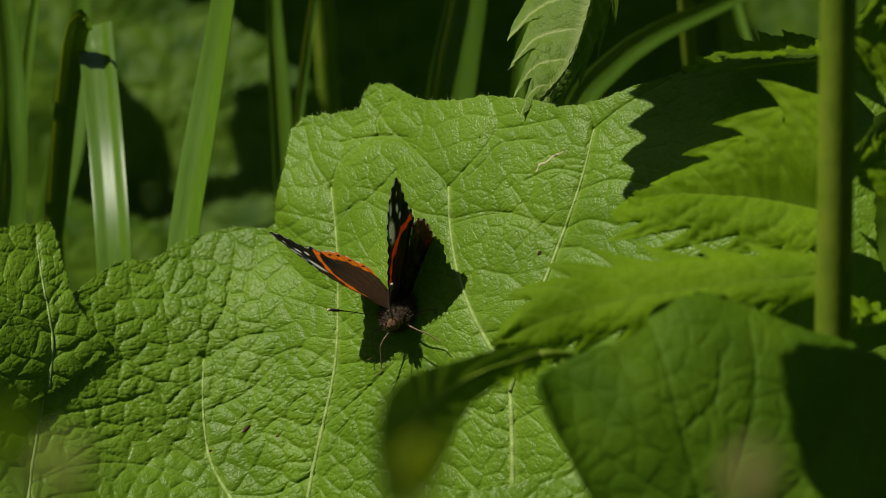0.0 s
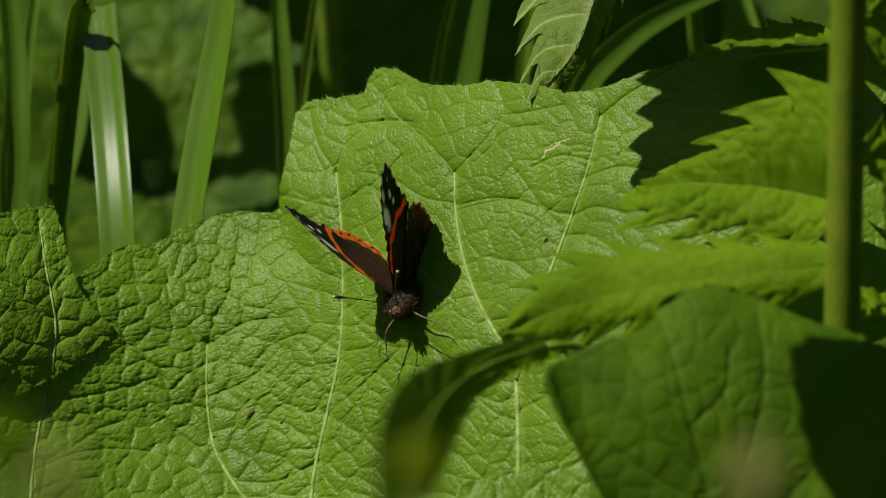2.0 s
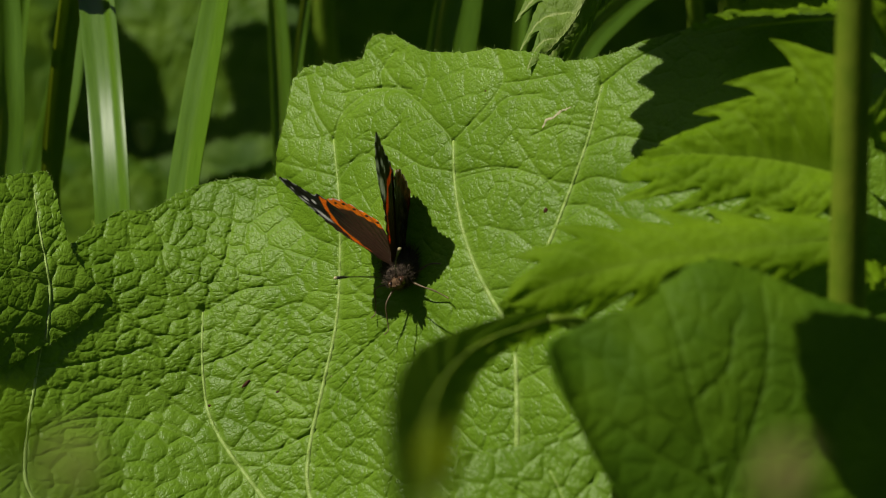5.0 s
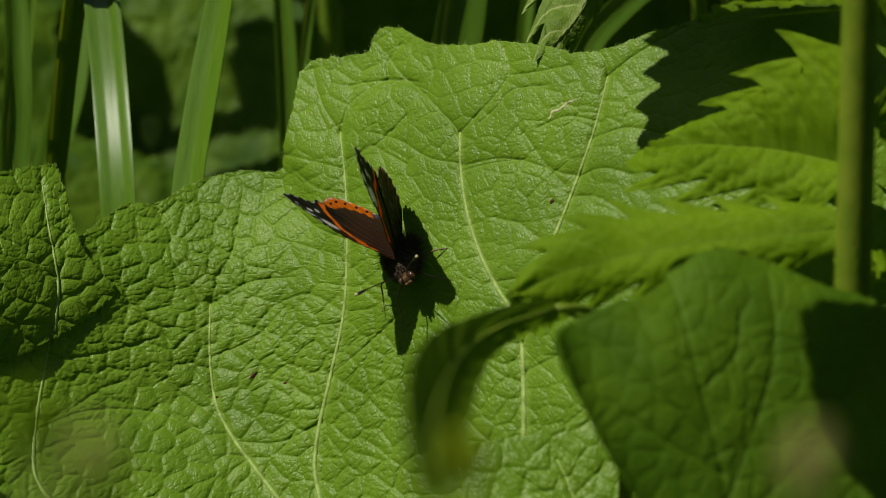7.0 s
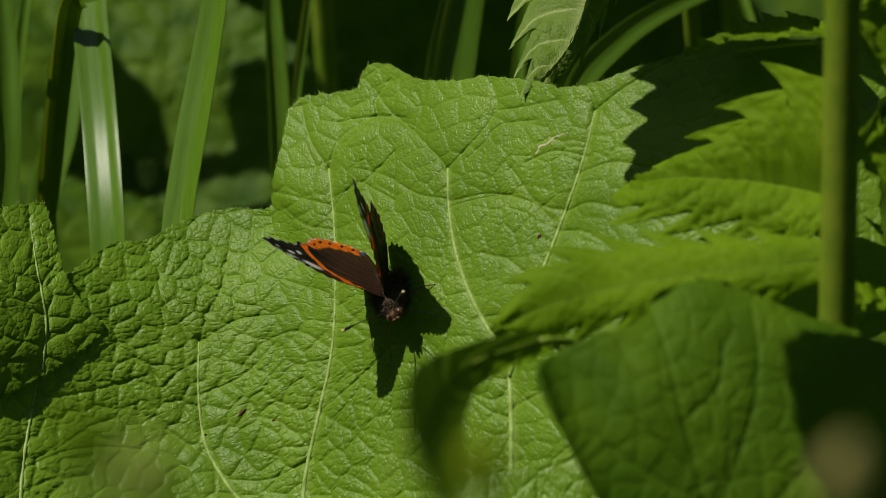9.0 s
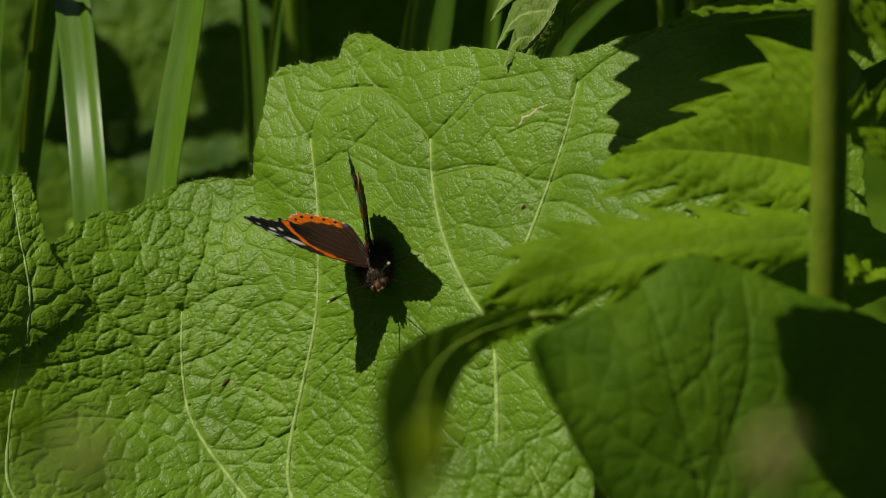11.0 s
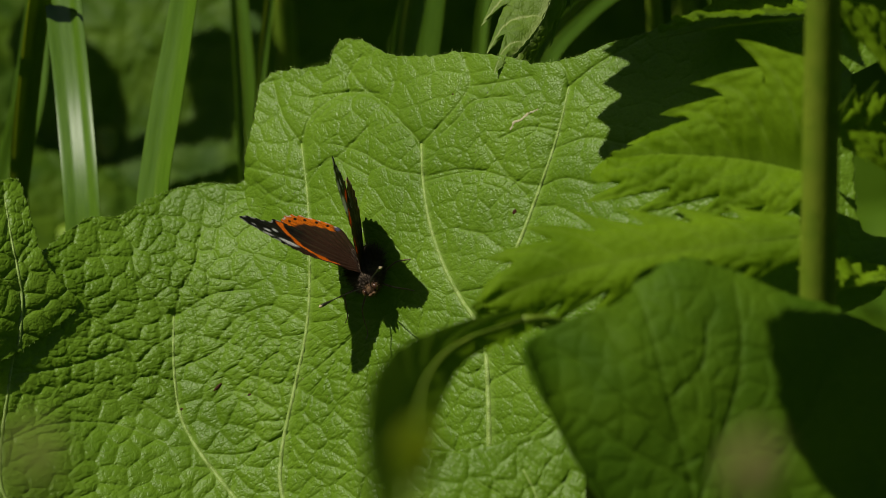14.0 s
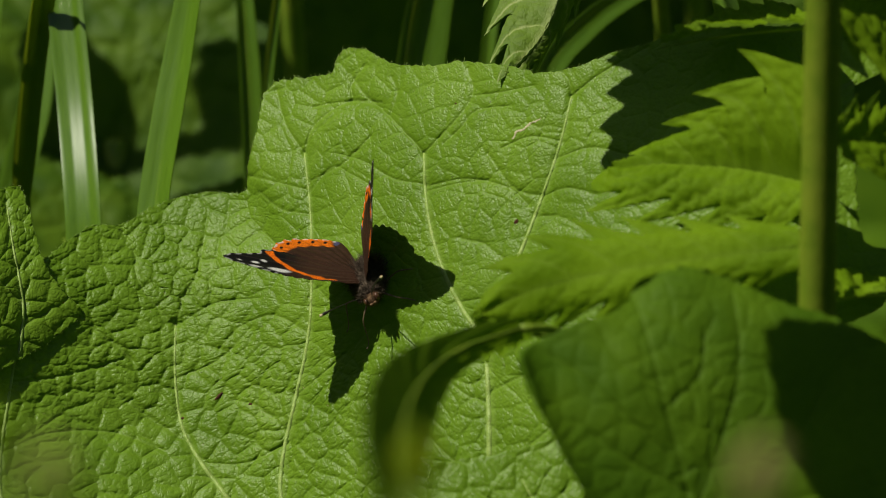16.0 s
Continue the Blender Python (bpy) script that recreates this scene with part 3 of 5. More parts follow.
def nettle_leaf(base, tip, face, width, teeth=9, droop=0.12, fold=0.25, seed=1, uneven=1.0, jag=0.46, sweep=0.10, early=0.72, quilt=1.2):
    """A saw-toothed nettle leaf in the patch's frame: its mesh in the world, the veins' paleness and the line of its midrib."""
    rng = np.random.default_rng(seed)
    length, along, across, up = frame_along(base, tip, face)
    rows, cols = teeth * 16 + 1, 37
    s = np.linspace(0, 1, rows)
    body = np.sin(np.pi * np.clip(s * 0.94 + 0.045, 0, 1) ** early) ** 0.85 * (1 - 0.25 * s)
    verts, pale, local = [], [], []
    t = np.linspace(-1, 1, cols)
    for k, v in enumerate(s):
        phase = v * teeth
        for u in t:
            sd = 1 if u > 0 else -1
            ph = phase + (0.0 if sd > 0 else 0.35)
            saw = ph - math.floor(ph)
            saw = saw / 0.74 if saw < 0.74 else (1 - saw) / 0.26
            size = 1.18 - jag + jag * saw ** 1.1 + 0.06 * math.sin(ph * 2.1 + sd)
            half = width * body[k] * size * (1.0 if sd > 0 else uneven)
            w = abs(u)
            y = sd * half * w
            x = length * v + 0.30 * half * w + sweep * half * saw * w * w
            vein_phase = (v - 0.20 * w * width / length * 2.2) * teeth
            gap = abs(vein_phase - round(vein_phase)) * 2
            relief = quilt * gap**0.7 * min(1, 3 * w) * (1 - 0.3 * w) + 0.35 * math.sin(9 * w + 5 * vein_phase) * w
            z = fold * half * w + droop * length * 2 * v * (1 - v) + relief + 0.6 * math.sin(7 * v + 2 * sd) * w
            local.append((x, y, z))
            pale.append(max(0.4 * max(0, 1 - w * half / 0.5), 0.5 * max(0, 1 - gap / 0.16) * min(1, 4 * w)))
    local = np.array(local)
    local[:, 2] += 0.45 * np.clip(cell_edges(local[:, 0], local[:, 1], 2.6, seed) / 0.45, 0, 1) ** 0.6 + 0.7 * soft_noise(local[:, 0], local[:, 1], 9.0, seed + 1)
    verts = np.asarray(base) + local[:, :1] * along + local[:, 1:2] * across + local[:, 2:] * up
    faces = []
    for k in range(rows - 1):
        for j in range(cols - 1):
            a = k * cols + j
            faces.append((a, a + 1, a + cols + 1, a + cols))
    rib = [np.asarray(base) + along * length * v + up * (droop * length * 2 * v * (1 - v) - 1.0) for v in s[::3]]
    return places(verts), faces, pale, places(rib)


def toothed_leaf(mid, margins, teeth, jag, seed=1, bow=1.5, quilt=0.7):
    """A broad saw-toothed leaf about a bent midrib: both halves reach from it to their own margin, in the patch's frame."""
    rows, cols = teeth * 18 + 1, 25
    s = np.linspace(0, 1, rows)
    rib = smooth_line(mid, rows)
    verts, faces, pale = [], [], []
    for hand, margin in zip((1, -1), margins):
        edge = smooth_line(margin, rows)
        out = edge - rib
        out /= np.linalg.norm(out, axis=1)[:, None] + 1e-6
        along = np.gradient(edge, axis=0)
        along /= np.linalg.norm(along, axis=1)[:, None]
        out = out - along * np.sum(out * along, axis=1)[:, None]
        out /= np.linalg.norm(out, axis=1)[:, None] + 1e-6
        phase = s * teeth
        saw = phase % 1.0
        saw = np.where(saw < 0.72, saw / 0.72, (1 - saw) / 0.28)
        size = jag * np.sin(np.pi * np.clip(0.16 + 0.80 * s, 0, 1)) ** 0.5
        tooth = out * (0.75 * size * (saw - 0.45))[:, None] + along * (1.05 * size * saw)[:, None]
        up = np.cross(along, out) * -hand
        up /= np.linalg.norm(up, axis=1)[:, None] + 1e-6
        up = np.where(up[:, 2:] < 0, -up, up)
        u = np.linspace(0, 1, cols)[None] ** 0.6
        run = phase[:, None] + 0.85 * (1 - u) - 0.72
        gap = np.abs(run - np.round(run)) * 2
        lift = bow * np.sin(np.pi * u) + quilt * (gap**0.6 - 0.5) * np.clip(3 * u, 0, 1) * (1 - 0.4 * u)
        p = rib[:, None] + (edge - rib)[:, None] * u[..., None] + tooth[:, None] * u[..., None] ** 5
        flat_a, flat_b = p[..., 0], p[..., 1]
        lift = lift + 0.5 * quilt * np.clip(cell_edges(flat_a, flat_b, 2.6, seed) / 0.4, 0, 1) + 0.5 * soft_noise(flat_a, flat_b, 8.0, seed + 1)
        p = p + up[:, None] * lift[..., None]
        o = len(verts) * rows * cols
        verts.append(p.reshape(-1, 3))
        pale.append(np.maximum(0.7 * np.clip(1 - gap / 0.12, 0, 1) * np.clip(4 * u, 0, 1), 0.4 * np.clip(1 - u / 0.04, 0, 1)).ravel())
        for k in range(rows - 1):
            for j in range(cols - 1):
                q = o + k * cols + j
                f = (q, q + 1, q + cols + 1, q + cols)
                faces.append(f if hand > 0 else f[::-1])
    return places(np.vstack(verts)), faces, np.concatenate(pale), places(rib[::4] - (0, 0, 0.9))


def strap_leaf(points, wide, face):
    """A narrow toothed leaf bowing along points of the patch: its mesh in the world, the veins' paleness and its midrib."""
    line = smooth_line(points, 90)
    n, cols = len(line), 13
    along = np.gradient(line, axis=0)
    along /= np.linalg.norm(along, axis=1)[:, None]
    s = np.linspace(0, 1, n)
    saw = (s * 9) % 1.0
    w = wide * np.sin(np.pi * np.clip(s * 0.9 + 0.06, 0, 1)) ** 0.7 * (0.95 + 0.06 * saw)
    verts, pale = [], []
    for k in range(n):
        f = np.asarray(face, float) - along[k] * (np.asarray(face) @ along[k])
        f /= np.linalg.norm(f)
        side = np.cross(f, along[k])
        for u in np.linspace(-1, 1, cols):
            verts.append(line[k] + side * u * w[k] + f * (0.12 * w[k] * abs(u) + 0.12 * math.sin(6 * abs(u) + 9 * 6.28 * s[k])))
            pale.append(max(0, 0.6 - 3 * abs(u)))
    faces = [(k * cols + j, k * cols + j + 1, (k + 1) * cols + j + 1, (k + 1) * cols + j) for k in range(n - 1) for j in range(cols - 1)]
    return places(verts), faces, pale, places(line[::4])


def nettle(name, label, root, top, thick, leaves, seed=1, mat=None):
    """A nettle: a stem from the ground and saw-toothed leaves on short stalks. root is on the ground, top in the patch's frame."""
    mat = mat or NETTLE
    up = np.array(place(*top))
    base = np.array((root[0], root[1], 0.0))
    plant = thing(name, base, label, "nettle")
    line = smooth_line([base - (0, 0, 0.01), base * 0.5 + up * 0.5 + np.array((0.003, 0.002, 0)), up], 24)
    part("stem", tube(line, np.linspace(thick * 0.55, thick * 0.42, 24) * 0.001, 12), STEM, plant, base, "square ribbed green stem")
    for k, spec in enumerate(leaves):
        verts, faces, pale, rib = strap_leaf(*spec["strap"]) if "strap" in spec else toothed_leaf(seed=seed + k, **spec["broad"]) if "broad" in spec else nettle_leaf(seed=seed + k, **{key: v for key, v in spec.items() if key not in ("skin", "stalk")})
        blade = part("leaf", (verts, faces), spec.get("skin", mat), plant, base, values=pale)
        part("midrib", tube(rib, np.linspace(0.0004, 0.00015, len(rib)), 6), VEIN if spec.get("skin") else STALK, plant, base)
        near = line[np.argmin(np.linalg.norm(line - rib[0], axis=1))]
        if spec.get("stalk", True):
            part("leaf_stalk", tube(smooth_line([near, 0.5 * (near + rib[0]) + np.array((0, 0, 0.003)), rib[0]], 8), 0.0009, 8), STALK, plant, base)
    return plant


def stretch(points, depths, back=18.0):
    """Places along a line, set back from the viewer by so much without changing where they appear from the clearing."""
    return [(a * (1 + back / 1160), b * (1 + back / 1160), c - back) for (a, b), c in zip(points, depths)]


def spot(x):
    """The first of a list of one place."""
    return x[0]


# The tall nettle beside the leaf, its stem close to the viewer.
nettle("nettle", "tall green nettle with broad saw-toothed leaves, partly shaded", (0.066, -0.165), (*spot([(71.3, 77.9)]), 118.0), 7.8, [
    dict(broad=dict(mid=[(74.2, 6.8, 56), (61.1, 9.6, 50), (46.2, 10.4, 45), (39.8, 9.7, 43), (36.7, 8.6, 42)], margins=([(72.6, 31.2, 58), (64.7, 29.7, 52), (56.9, 23.7, 47), (50.8, 18.4, 43), (45.8, 14.5, 41), (40.9, 10.8, 41), (37.0, 8.7, 42)], [(73.9, 0.1, 60), (66.0, -1.8, 57), (55.5, -0.1, 53), (46.0, 1.2, 50), (38.0, 2.8, 48), (34.3, 5.0, 45), (36.3, 8.4, 42)]), teeth=5, jag=9.5, bow=1.6, quilt=0.9)),
    dict(broad=dict(mid=[(69.9, -4.6, 80), (54.2, -6.2, 79), (38.5, -8.5, 77), (22.8, -12.0, 75), (11.2, -16.8, 73)], margins=([(69.1, 0.1, 76), (54.4, -0.7, 74), (38.7, -1.5, 72), (28.1, -2.5, 71), (18.6, -6.2, 71), (13.3, -11.5, 72), (11.4, -16.5, 73)], [(68.8, -10.9, 80), (54.2, -12.7, 79), (38.5, -15.9, 77), (28.0, -18.0, 75), (18.6, -20.6, 73), (13.3, -20.4, 72), (11.4, -17.1, 73)]), teeth=7, jag=7.5, bow=1.0, quilt=0.35)),
    dict(base=(75.5, 37.5, 36.0), tip=(46.6, 34.0, 28.0), face=(0.2, 0.9, 0.25), width=12.0, teeth=6, droop=0.05),
    dict(base=(*spot([(75.4, 14.9)]), 72.0), tip=(*spot([(100.0, 11.9)]), 50.0), face=(0.6, 0.4, 0.6), width=10.0, teeth=6),
    dict(base=(*spot([(75.4, 40.1)]), 72.0), tip=(*spot([(103.2, 31.1)]), 50.0), face=(0.7, 0.2, 0.7), width=15.0, teeth=7),
    dict(base=(*spot([(71.3, -15.5)]), 76.0), tip=(*spot([(96.8, -15.9)]), 40.0), face=(-0.1, 0.8, 0.4), width=9.0, teeth=7),
], 41)

# The nettle behind, with one leaf hanging into view over the leaf's far edge and others above it.
nettle("nettle", "green nettle behind the leaf, one pale toothed leaf hanging down", (0.085, 0.20), (45.0, 130.0, -60.0), 4.0, [
    dict(broad=dict(mid=[(31.5, 57.2, -12), (28.6, 45.7, -9), (24.5, 35.8, -5), (17.3, 27.2, -0.5)], margins=([(23.2, 58.9, -24), (16.8, 51.9, -21), (16.1, 42.4, -13), (16.4, 34.8, -7), (16.9, 27.7, -0.5)], [(36.0, 58.0, -28), (34.7, 50.2, -23), (30.4, 40.7, -14), (25.1, 32.9, -8), (17.7, 27.0, -0.5)]), teeth=5, jag=7.5, bow=0.8, quilt=0.7), skin=NETTLE_PALE),
    dict(base=(31.0, 108.0, 43.0), tip=(1.0, 56.0, 45.0), face=(-0.5, 0.75, 0.4), width=15.0, teeth=8, droop=0.03),
    dict(base=(38.0, 110.0, 31.0), tip=(44.0, 62.0, 46.0), face=(-0.5, 0.75, 0.4), width=15.0, teeth=6, droop=0.03),
], 61)

# A young nettle close to the viewer, its leaves bowing down.
YOUNG = nettle("nettle", "young nettle with narrow drooping leaves close to the viewer", (0.030, -0.17), (*spot([(31.3, -26.4)]), 70.0), 3.0, [
    dict(strap=([(17.7, -19.4, 92), (10.7, -21.0, 100), (3.6, -23.6, 120), (-1.8, -26.0, 180), (-5.1, -28.2, 270), (-6.5, -30.6, 360), (-6.6, -32.7, 430)], 7.0, (0.26, 0.2, 0.9))),
    dict(base=(*spot([(21.2, -20.1)]), 74.0), tip=(*spot([(5.7, -27.5)]), 78.0), face=(0.0, 0.8, 0.5), width=5.0, teeth=6),
    dict(base=(*spot([(21.8, -20.2)]), 70.0), tip=(*spot([(8.9, -18.1)]), 72.0), face=(0.0, 0.8, 0.5), width=7.5, teeth=6),
], 81)


# ---- grasses ----
def grass_blade(label, points, wide, face, keel=0.25, top_wide=None, cut=False, ripple=0.03):
    """A keeled grass blade along points of the patch, its root carried down to the ground."""
    p = smooth_line(points, 40)
    world = places(p)
    low = world[0]
    root = np.array((low[0] - 0.01, low[1] + 0.02, 0.0))
    down = smooth_line([root - (0, 0, 0.008), 0.5 * (root + low) + np.array((0.006, 0, 0)), low], 20)[:-1]
    line = np.vstack([down, world])
    n = len(line)
    along = np.gradient(line, axis=0)
    along /= np.linalg.norm(along, axis=1)[:, None]
    look_at = np.asarray(places([face])[0] - places([(0, 0, 0)])[0])
    s = np.linspace(0, 1, n)
    if cut:
        w = np.clip(0.45 + 1.2 * s, 0, 1)
    else:
        w = np.clip(0.45 + 1.2 * s, 0, 1) * np.clip((1.06 - s) / 0.5, 0, 1) ** 0.7
    if top_wide:
        w = w * (1 + (top_wide - 1) * s)
    cols = 9
    verts, uv = [], []
    for k in range(n):
        f = look_at - along[k] * (look_at @ along[k])
        f /= np.linalg.norm(f)
        side = np.cross(f, along[k])
        for j, u in enumerate(np.linspace(-1, 1, cols)):
            half = 0.0005 * wide * w[k]
            verts.append(line[k] + side * u * half + f * half * (keel * abs(u) + ripple * math.cos(8 * u + 0.6 * math.sin(5 * s[k]))))
            uv.append((0.5 + 0.5 * u, s[k] * 8))
    verts = np.array(verts)
    back = verts - np.repeat(np.array([look_at / np.linalg.norm(look_at)]), len(verts), 0) * 0.00025
    faces = []
    m = len(verts)
    for k in range(n - 1):
        for j in range(cols - 1):
            a = k * cols + j
            faces.append((a, a + 1, a + cols + 1, a + cols))
            faces.append((m + a, m + a + cols, m + a + cols + 1, m + a + 1))
    ob = thing("grass", root, label, "grass", "grasses behind the leaf")
    part("blade", (np.vstack([verts, back]), faces), GRASS, ob, root, uv=uv + uv)
    keel_line = np.array(verts).reshape(n, cols, 3)[:, cols // 2] - look_at / np.linalg.norm(look_at) * 0.0003
    part("midrib", tube(keel_line, np.linspace(0.00045, 0.0002, n), 6), STALK, ob, root)
    return ob


SWAYING = []
SWAYING.append(grass_blade("broad sunlit grass blade, bent over at its top", stretch([(-67.2, -30.1), (-67.0, -9.2), (-67.8, 4.8), (-69.6, 23.3), (-71.5, 39.6), (-72.2, 46.6)], (-26, -28, -31, -39, -44, -46)), 7.8, (-0.30, 0.45, 0.8), 0.20, cut=True, ripple=0.06))
SWAYING.append(grass_blade("bent-over half of the broad grass blade, in shade", stretch([(-82.1, 2.5), (-80.0, 21.2), (-77.4, 38.7), (-75.5, 46.2), (-73.0, 47.6)], (-60, -54, -46, -40, -36)), 5.0, (0.3, 0.0, 1), 0.2, cut=True))
SWAYING.append(grass_blade("tall yellow-green grass blade in sunlight", stretch([(-54.9, -23.1), (-52.6, 2.4), (-50.1, 18.7), (-47.4, 34.9), (-44.5, 53.4), (-41.0, 81.3), (-36.4, 109.1)], (-24, -28, -30, -32, -33, -33, -28)), 7.6, (-0.5, 0.3, 0.8), 0.3))
grass_blade("wide dark green grass blade in shade", stretch([(-1.1, 2.5), (-0.2, 23.0), (1.9, 38.7), (4.6, 53.1), (7.9, 77.2), (11.6, 103.7)], (-70, -72, -75, -78, -80, -76)), 11.5, (0.35, -0.3, 0.85), 0.25)
grass_blade("grass blade crossing slantwise behind the leaf's edge", stretch([(24.1, 13.3), (28.3, 30.1), (36.7, 39.7), (46.3, 46.3), (59.5, 52.3), (76.3, 60.1)], (-60, -64, -70, -74, -80, -86)), 6.0, (0.4, 0.1, 1), 0.2)
grass_blade("green grass blade at the margin of the leaves", stretch([(-89.3, -23.3), (-89.6, 4.8), (-89.1, 22.3), (-89.9, 39.9), (-92.2, 58.6), (-96.3, 86.6)], (-34, -38, -40, -44, -46, -46)), 6.5, (0.4, 0.0, 1), 0.3)
grass_blade("thin grass blade leaning behind others", stretch([(-90.9, 2.5), (-88.7, 26.3), (-87.1, 42.9), (-85.4, 57.2), (-83.1, 83.4)], (-55, -58, -60, -62, -62)), 2.6, (0.2, 0.0, 1), 0.3)
grass_blade("grass blade in shade behind the sunlit ones", stretch([(-87.8, -2.3), (-84.7, 10.0), (-81.6, 22.3), (-79.8, 39.5), (-79.2, 54.2), (-77.9, 78.8)], (-95, -98, -100, -104, -106, -108)), 7.0, (0.1, 0.1, 1), 0.2)
grass_blade("narrow dark grass blade in shade", stretch([(-34.2, 2.6), (-35.0, 23.4), (-36.0, 39.3), (-37.0, 54.0), (-38.4, 84.6)], (-88, -92, -95, -98, -100)), 5.0, (0.4, -0.35, 0.85), 0.3)
grass_blade("narrow grass blade leaning in shade", stretch([(-32.1, 17.1), (-30.8, 31.7), (-29.0, 46.3), (-27.2, 58.4), (-23.6, 85.1)], (-80, -84, -86, -88, -88)), 2.4, (0.4, -0.35, 0.85), 0.3)
grass_blade("thin grass stalk behind the leaf", stretch([(70.1, 30.1), (67.6, 43.9), (65.1, 52.6), (62.6, 65.1), (58.2, 92.6)], (-116, -118, -120, -122, -122)), 2.0, (0.1, 0.0, 1), 0.5)
grass_blade("yellowish grass blade behind the margin", stretch([(-92.8, -9.2), (-91.4, 7.1), (-90.7, 17.7), (-89.3, 28.2), (-88.4, 44.5)], (-48, -50, -52, -54, -56)), 2.2, (0.2, 0.0, 1), 0.3)
grass_blade("dim grass blade in the shade of the nettles", stretch([(15.1, 17.6), (16.7, 36.4), (18.2, 47.6), (20.7, 62.6), (25.7, 86.3)], (-116, -118, -120, -122, -122)), 3.0, (0.2, 0.0, 1), 0.3)


# ---- ground and the growth behind ----
def ground():
    n = 90
    x = np.sign(np.linspace(-1, 1, n)) * np.abs(np.linspace(-1, 1, n)) ** 4 * 60
    gx, gy = np.meshgrid(x, x)
    z = 0.012 * soft_noise(gx, gy, 0.11, 5) + 0.02 * soft_noise(gx, gy, 0.7, 6) - 0.02
    verts = np.stack([gx.ravel(), gy.ravel() + 0.3, z.ravel()], 1)
    faces = [(j * n + i, j * n + i + 1, (j + 1) * n + i + 1, (j + 1) * n + i) for j in range(n - 1) for i in range(n - 1)]
    ob = new("ground", mesh_of("ground", verts, faces, SOIL))
    return tagged(ob, "dark damp soil under the plants", "ground", kind="structure")


ground()


def far_leaf(label, at, radius, face, spin, seed, mat=None, root=None, arch=None):
    """A rounded, wavy leaf in the growth behind, on a stalk from the ground."""
    rng = np.random.default_rng(seed)
    face = np.asarray(face, float) / np.linalg.norm(face)
    u = np.cross((0.0, 1.0, 0.0), face)
    u /= np.linalg.norm(u)
    v = np.cross(face, u)
    u, v = math.cos(spin) * u + math.sin(spin) * v, math.cos(spin) * v - math.sin(spin) * u
    count, rings = 180, 36
    ang = np.arange(count) * 2 * np.pi / count
    r = radius * (1 - 0.16 * np.cos(ang) + 0.05 * np.sin(5 * ang + seed) + 0.03 * np.sin(11 * ang) + 0.012 * np.sin(41 * ang))
    flat, faces = disc(np.stack([np.cos(ang) * r, np.sin(ang) * r], 1), (0.0, 0.0), rings)
    x, y = flat.T
    veins = [([(-0.7 * radius, 0), (0.1 * radius * math.cos(w), 0.3 * radius * math.sin(w)), (0.85 * radius * math.cos(w), 0.85 * radius * math.sin(w))], 1, 0.7) for w in (-1.1, -0.55, 0.0, 0.55, 1.1)]
    h, pale = quilted(x, y, veins, seed, 2.2, 8.0, 3.0)
    z = 0.9 * h + 0.004 * (y * y - x * x) * 30 / radius * 0.5 + radius * 0.10 * soft_noise(x, y, radius * 0.7, seed + 7)
    verts = places(np.asarray(at) + x[:, None] * u + y[:, None] * v + z[:, None] * face)
    foot = places([np.asarray(at) - 0.7 * radius * u])[0]
    base = np.array((*(root or (foot[0], foot[1] + 0.02)), 0.0))
    bend = np.array(arch) if arch else 0.5 * (base + foot) + np.array((0.01, 0, 0.01))
    leaf = thing("background_leaf", base, label, "leaf", "leaves in the growth behind")
    part("blade", (verts, faces), mat or FAR_LEAF_SHADED, leaf, base, values=pale)
    part("petiole", tube(smooth_line([base - (0, 0, 0.01), bend, foot], 12), 0.0025, 8), STALK, leaf, base)
    return leaf


for spec in (
    ((*spot([(-60.8, 33.6)]), -210.0), 30.0, (-0.1, 0.35, 1.0), 1.2, 101),
    ((*spot([(-92.3, 44.6)]), -260.0), 34.0, (0.2, 0.5, 1.0), 2.0, 102),
    ((*spot([(-53.0, 20.8)]), -250.0), 24.0, (-0.1, 0.4, 1.0), 0.4, 103),
    ((*spot([(-44.3, 53.7)]), -300.0), 30.0, (0.1, 0.3, 1.0), 2.6, 104),
    ((*spot([(65.1, 58.6)]), -340.0), 34.0, (-0.2, 0.4, 1.0), 1.7, 106),
    ((*spot([(33.7, 45.9)]), -400.0), 36.0, (0.1, 0.5, 1.0), 2.2, 107),
    ((*spot([(-71.0, 2.8)]), -200.0), 26.0, (0.2, 0.8, 0.7), 1.0, 108),
    ((*spot([(-107.8, 20.2)]), -300.0), 36.0, (0.1, 0.4, 1.0), 0.2, 109),
    ((*spot([(104.5, 55.6)]), -330.0), 40.0, (0.1, 0.4, 1.0), 0.6, 110),
    ((*spot([(10.2, 77.7)]), -480.0), 50.0, (0.0, 0.4, 1.0), 1.6, 111),
    ((*spot([(-82.8, 77.7)]), -450.0), 50.0, (0.0, 0.4, 1.0), 2.9, 112),
):
    far_leaf("green wrinkled leaf in the shaded growth behind", *spec)

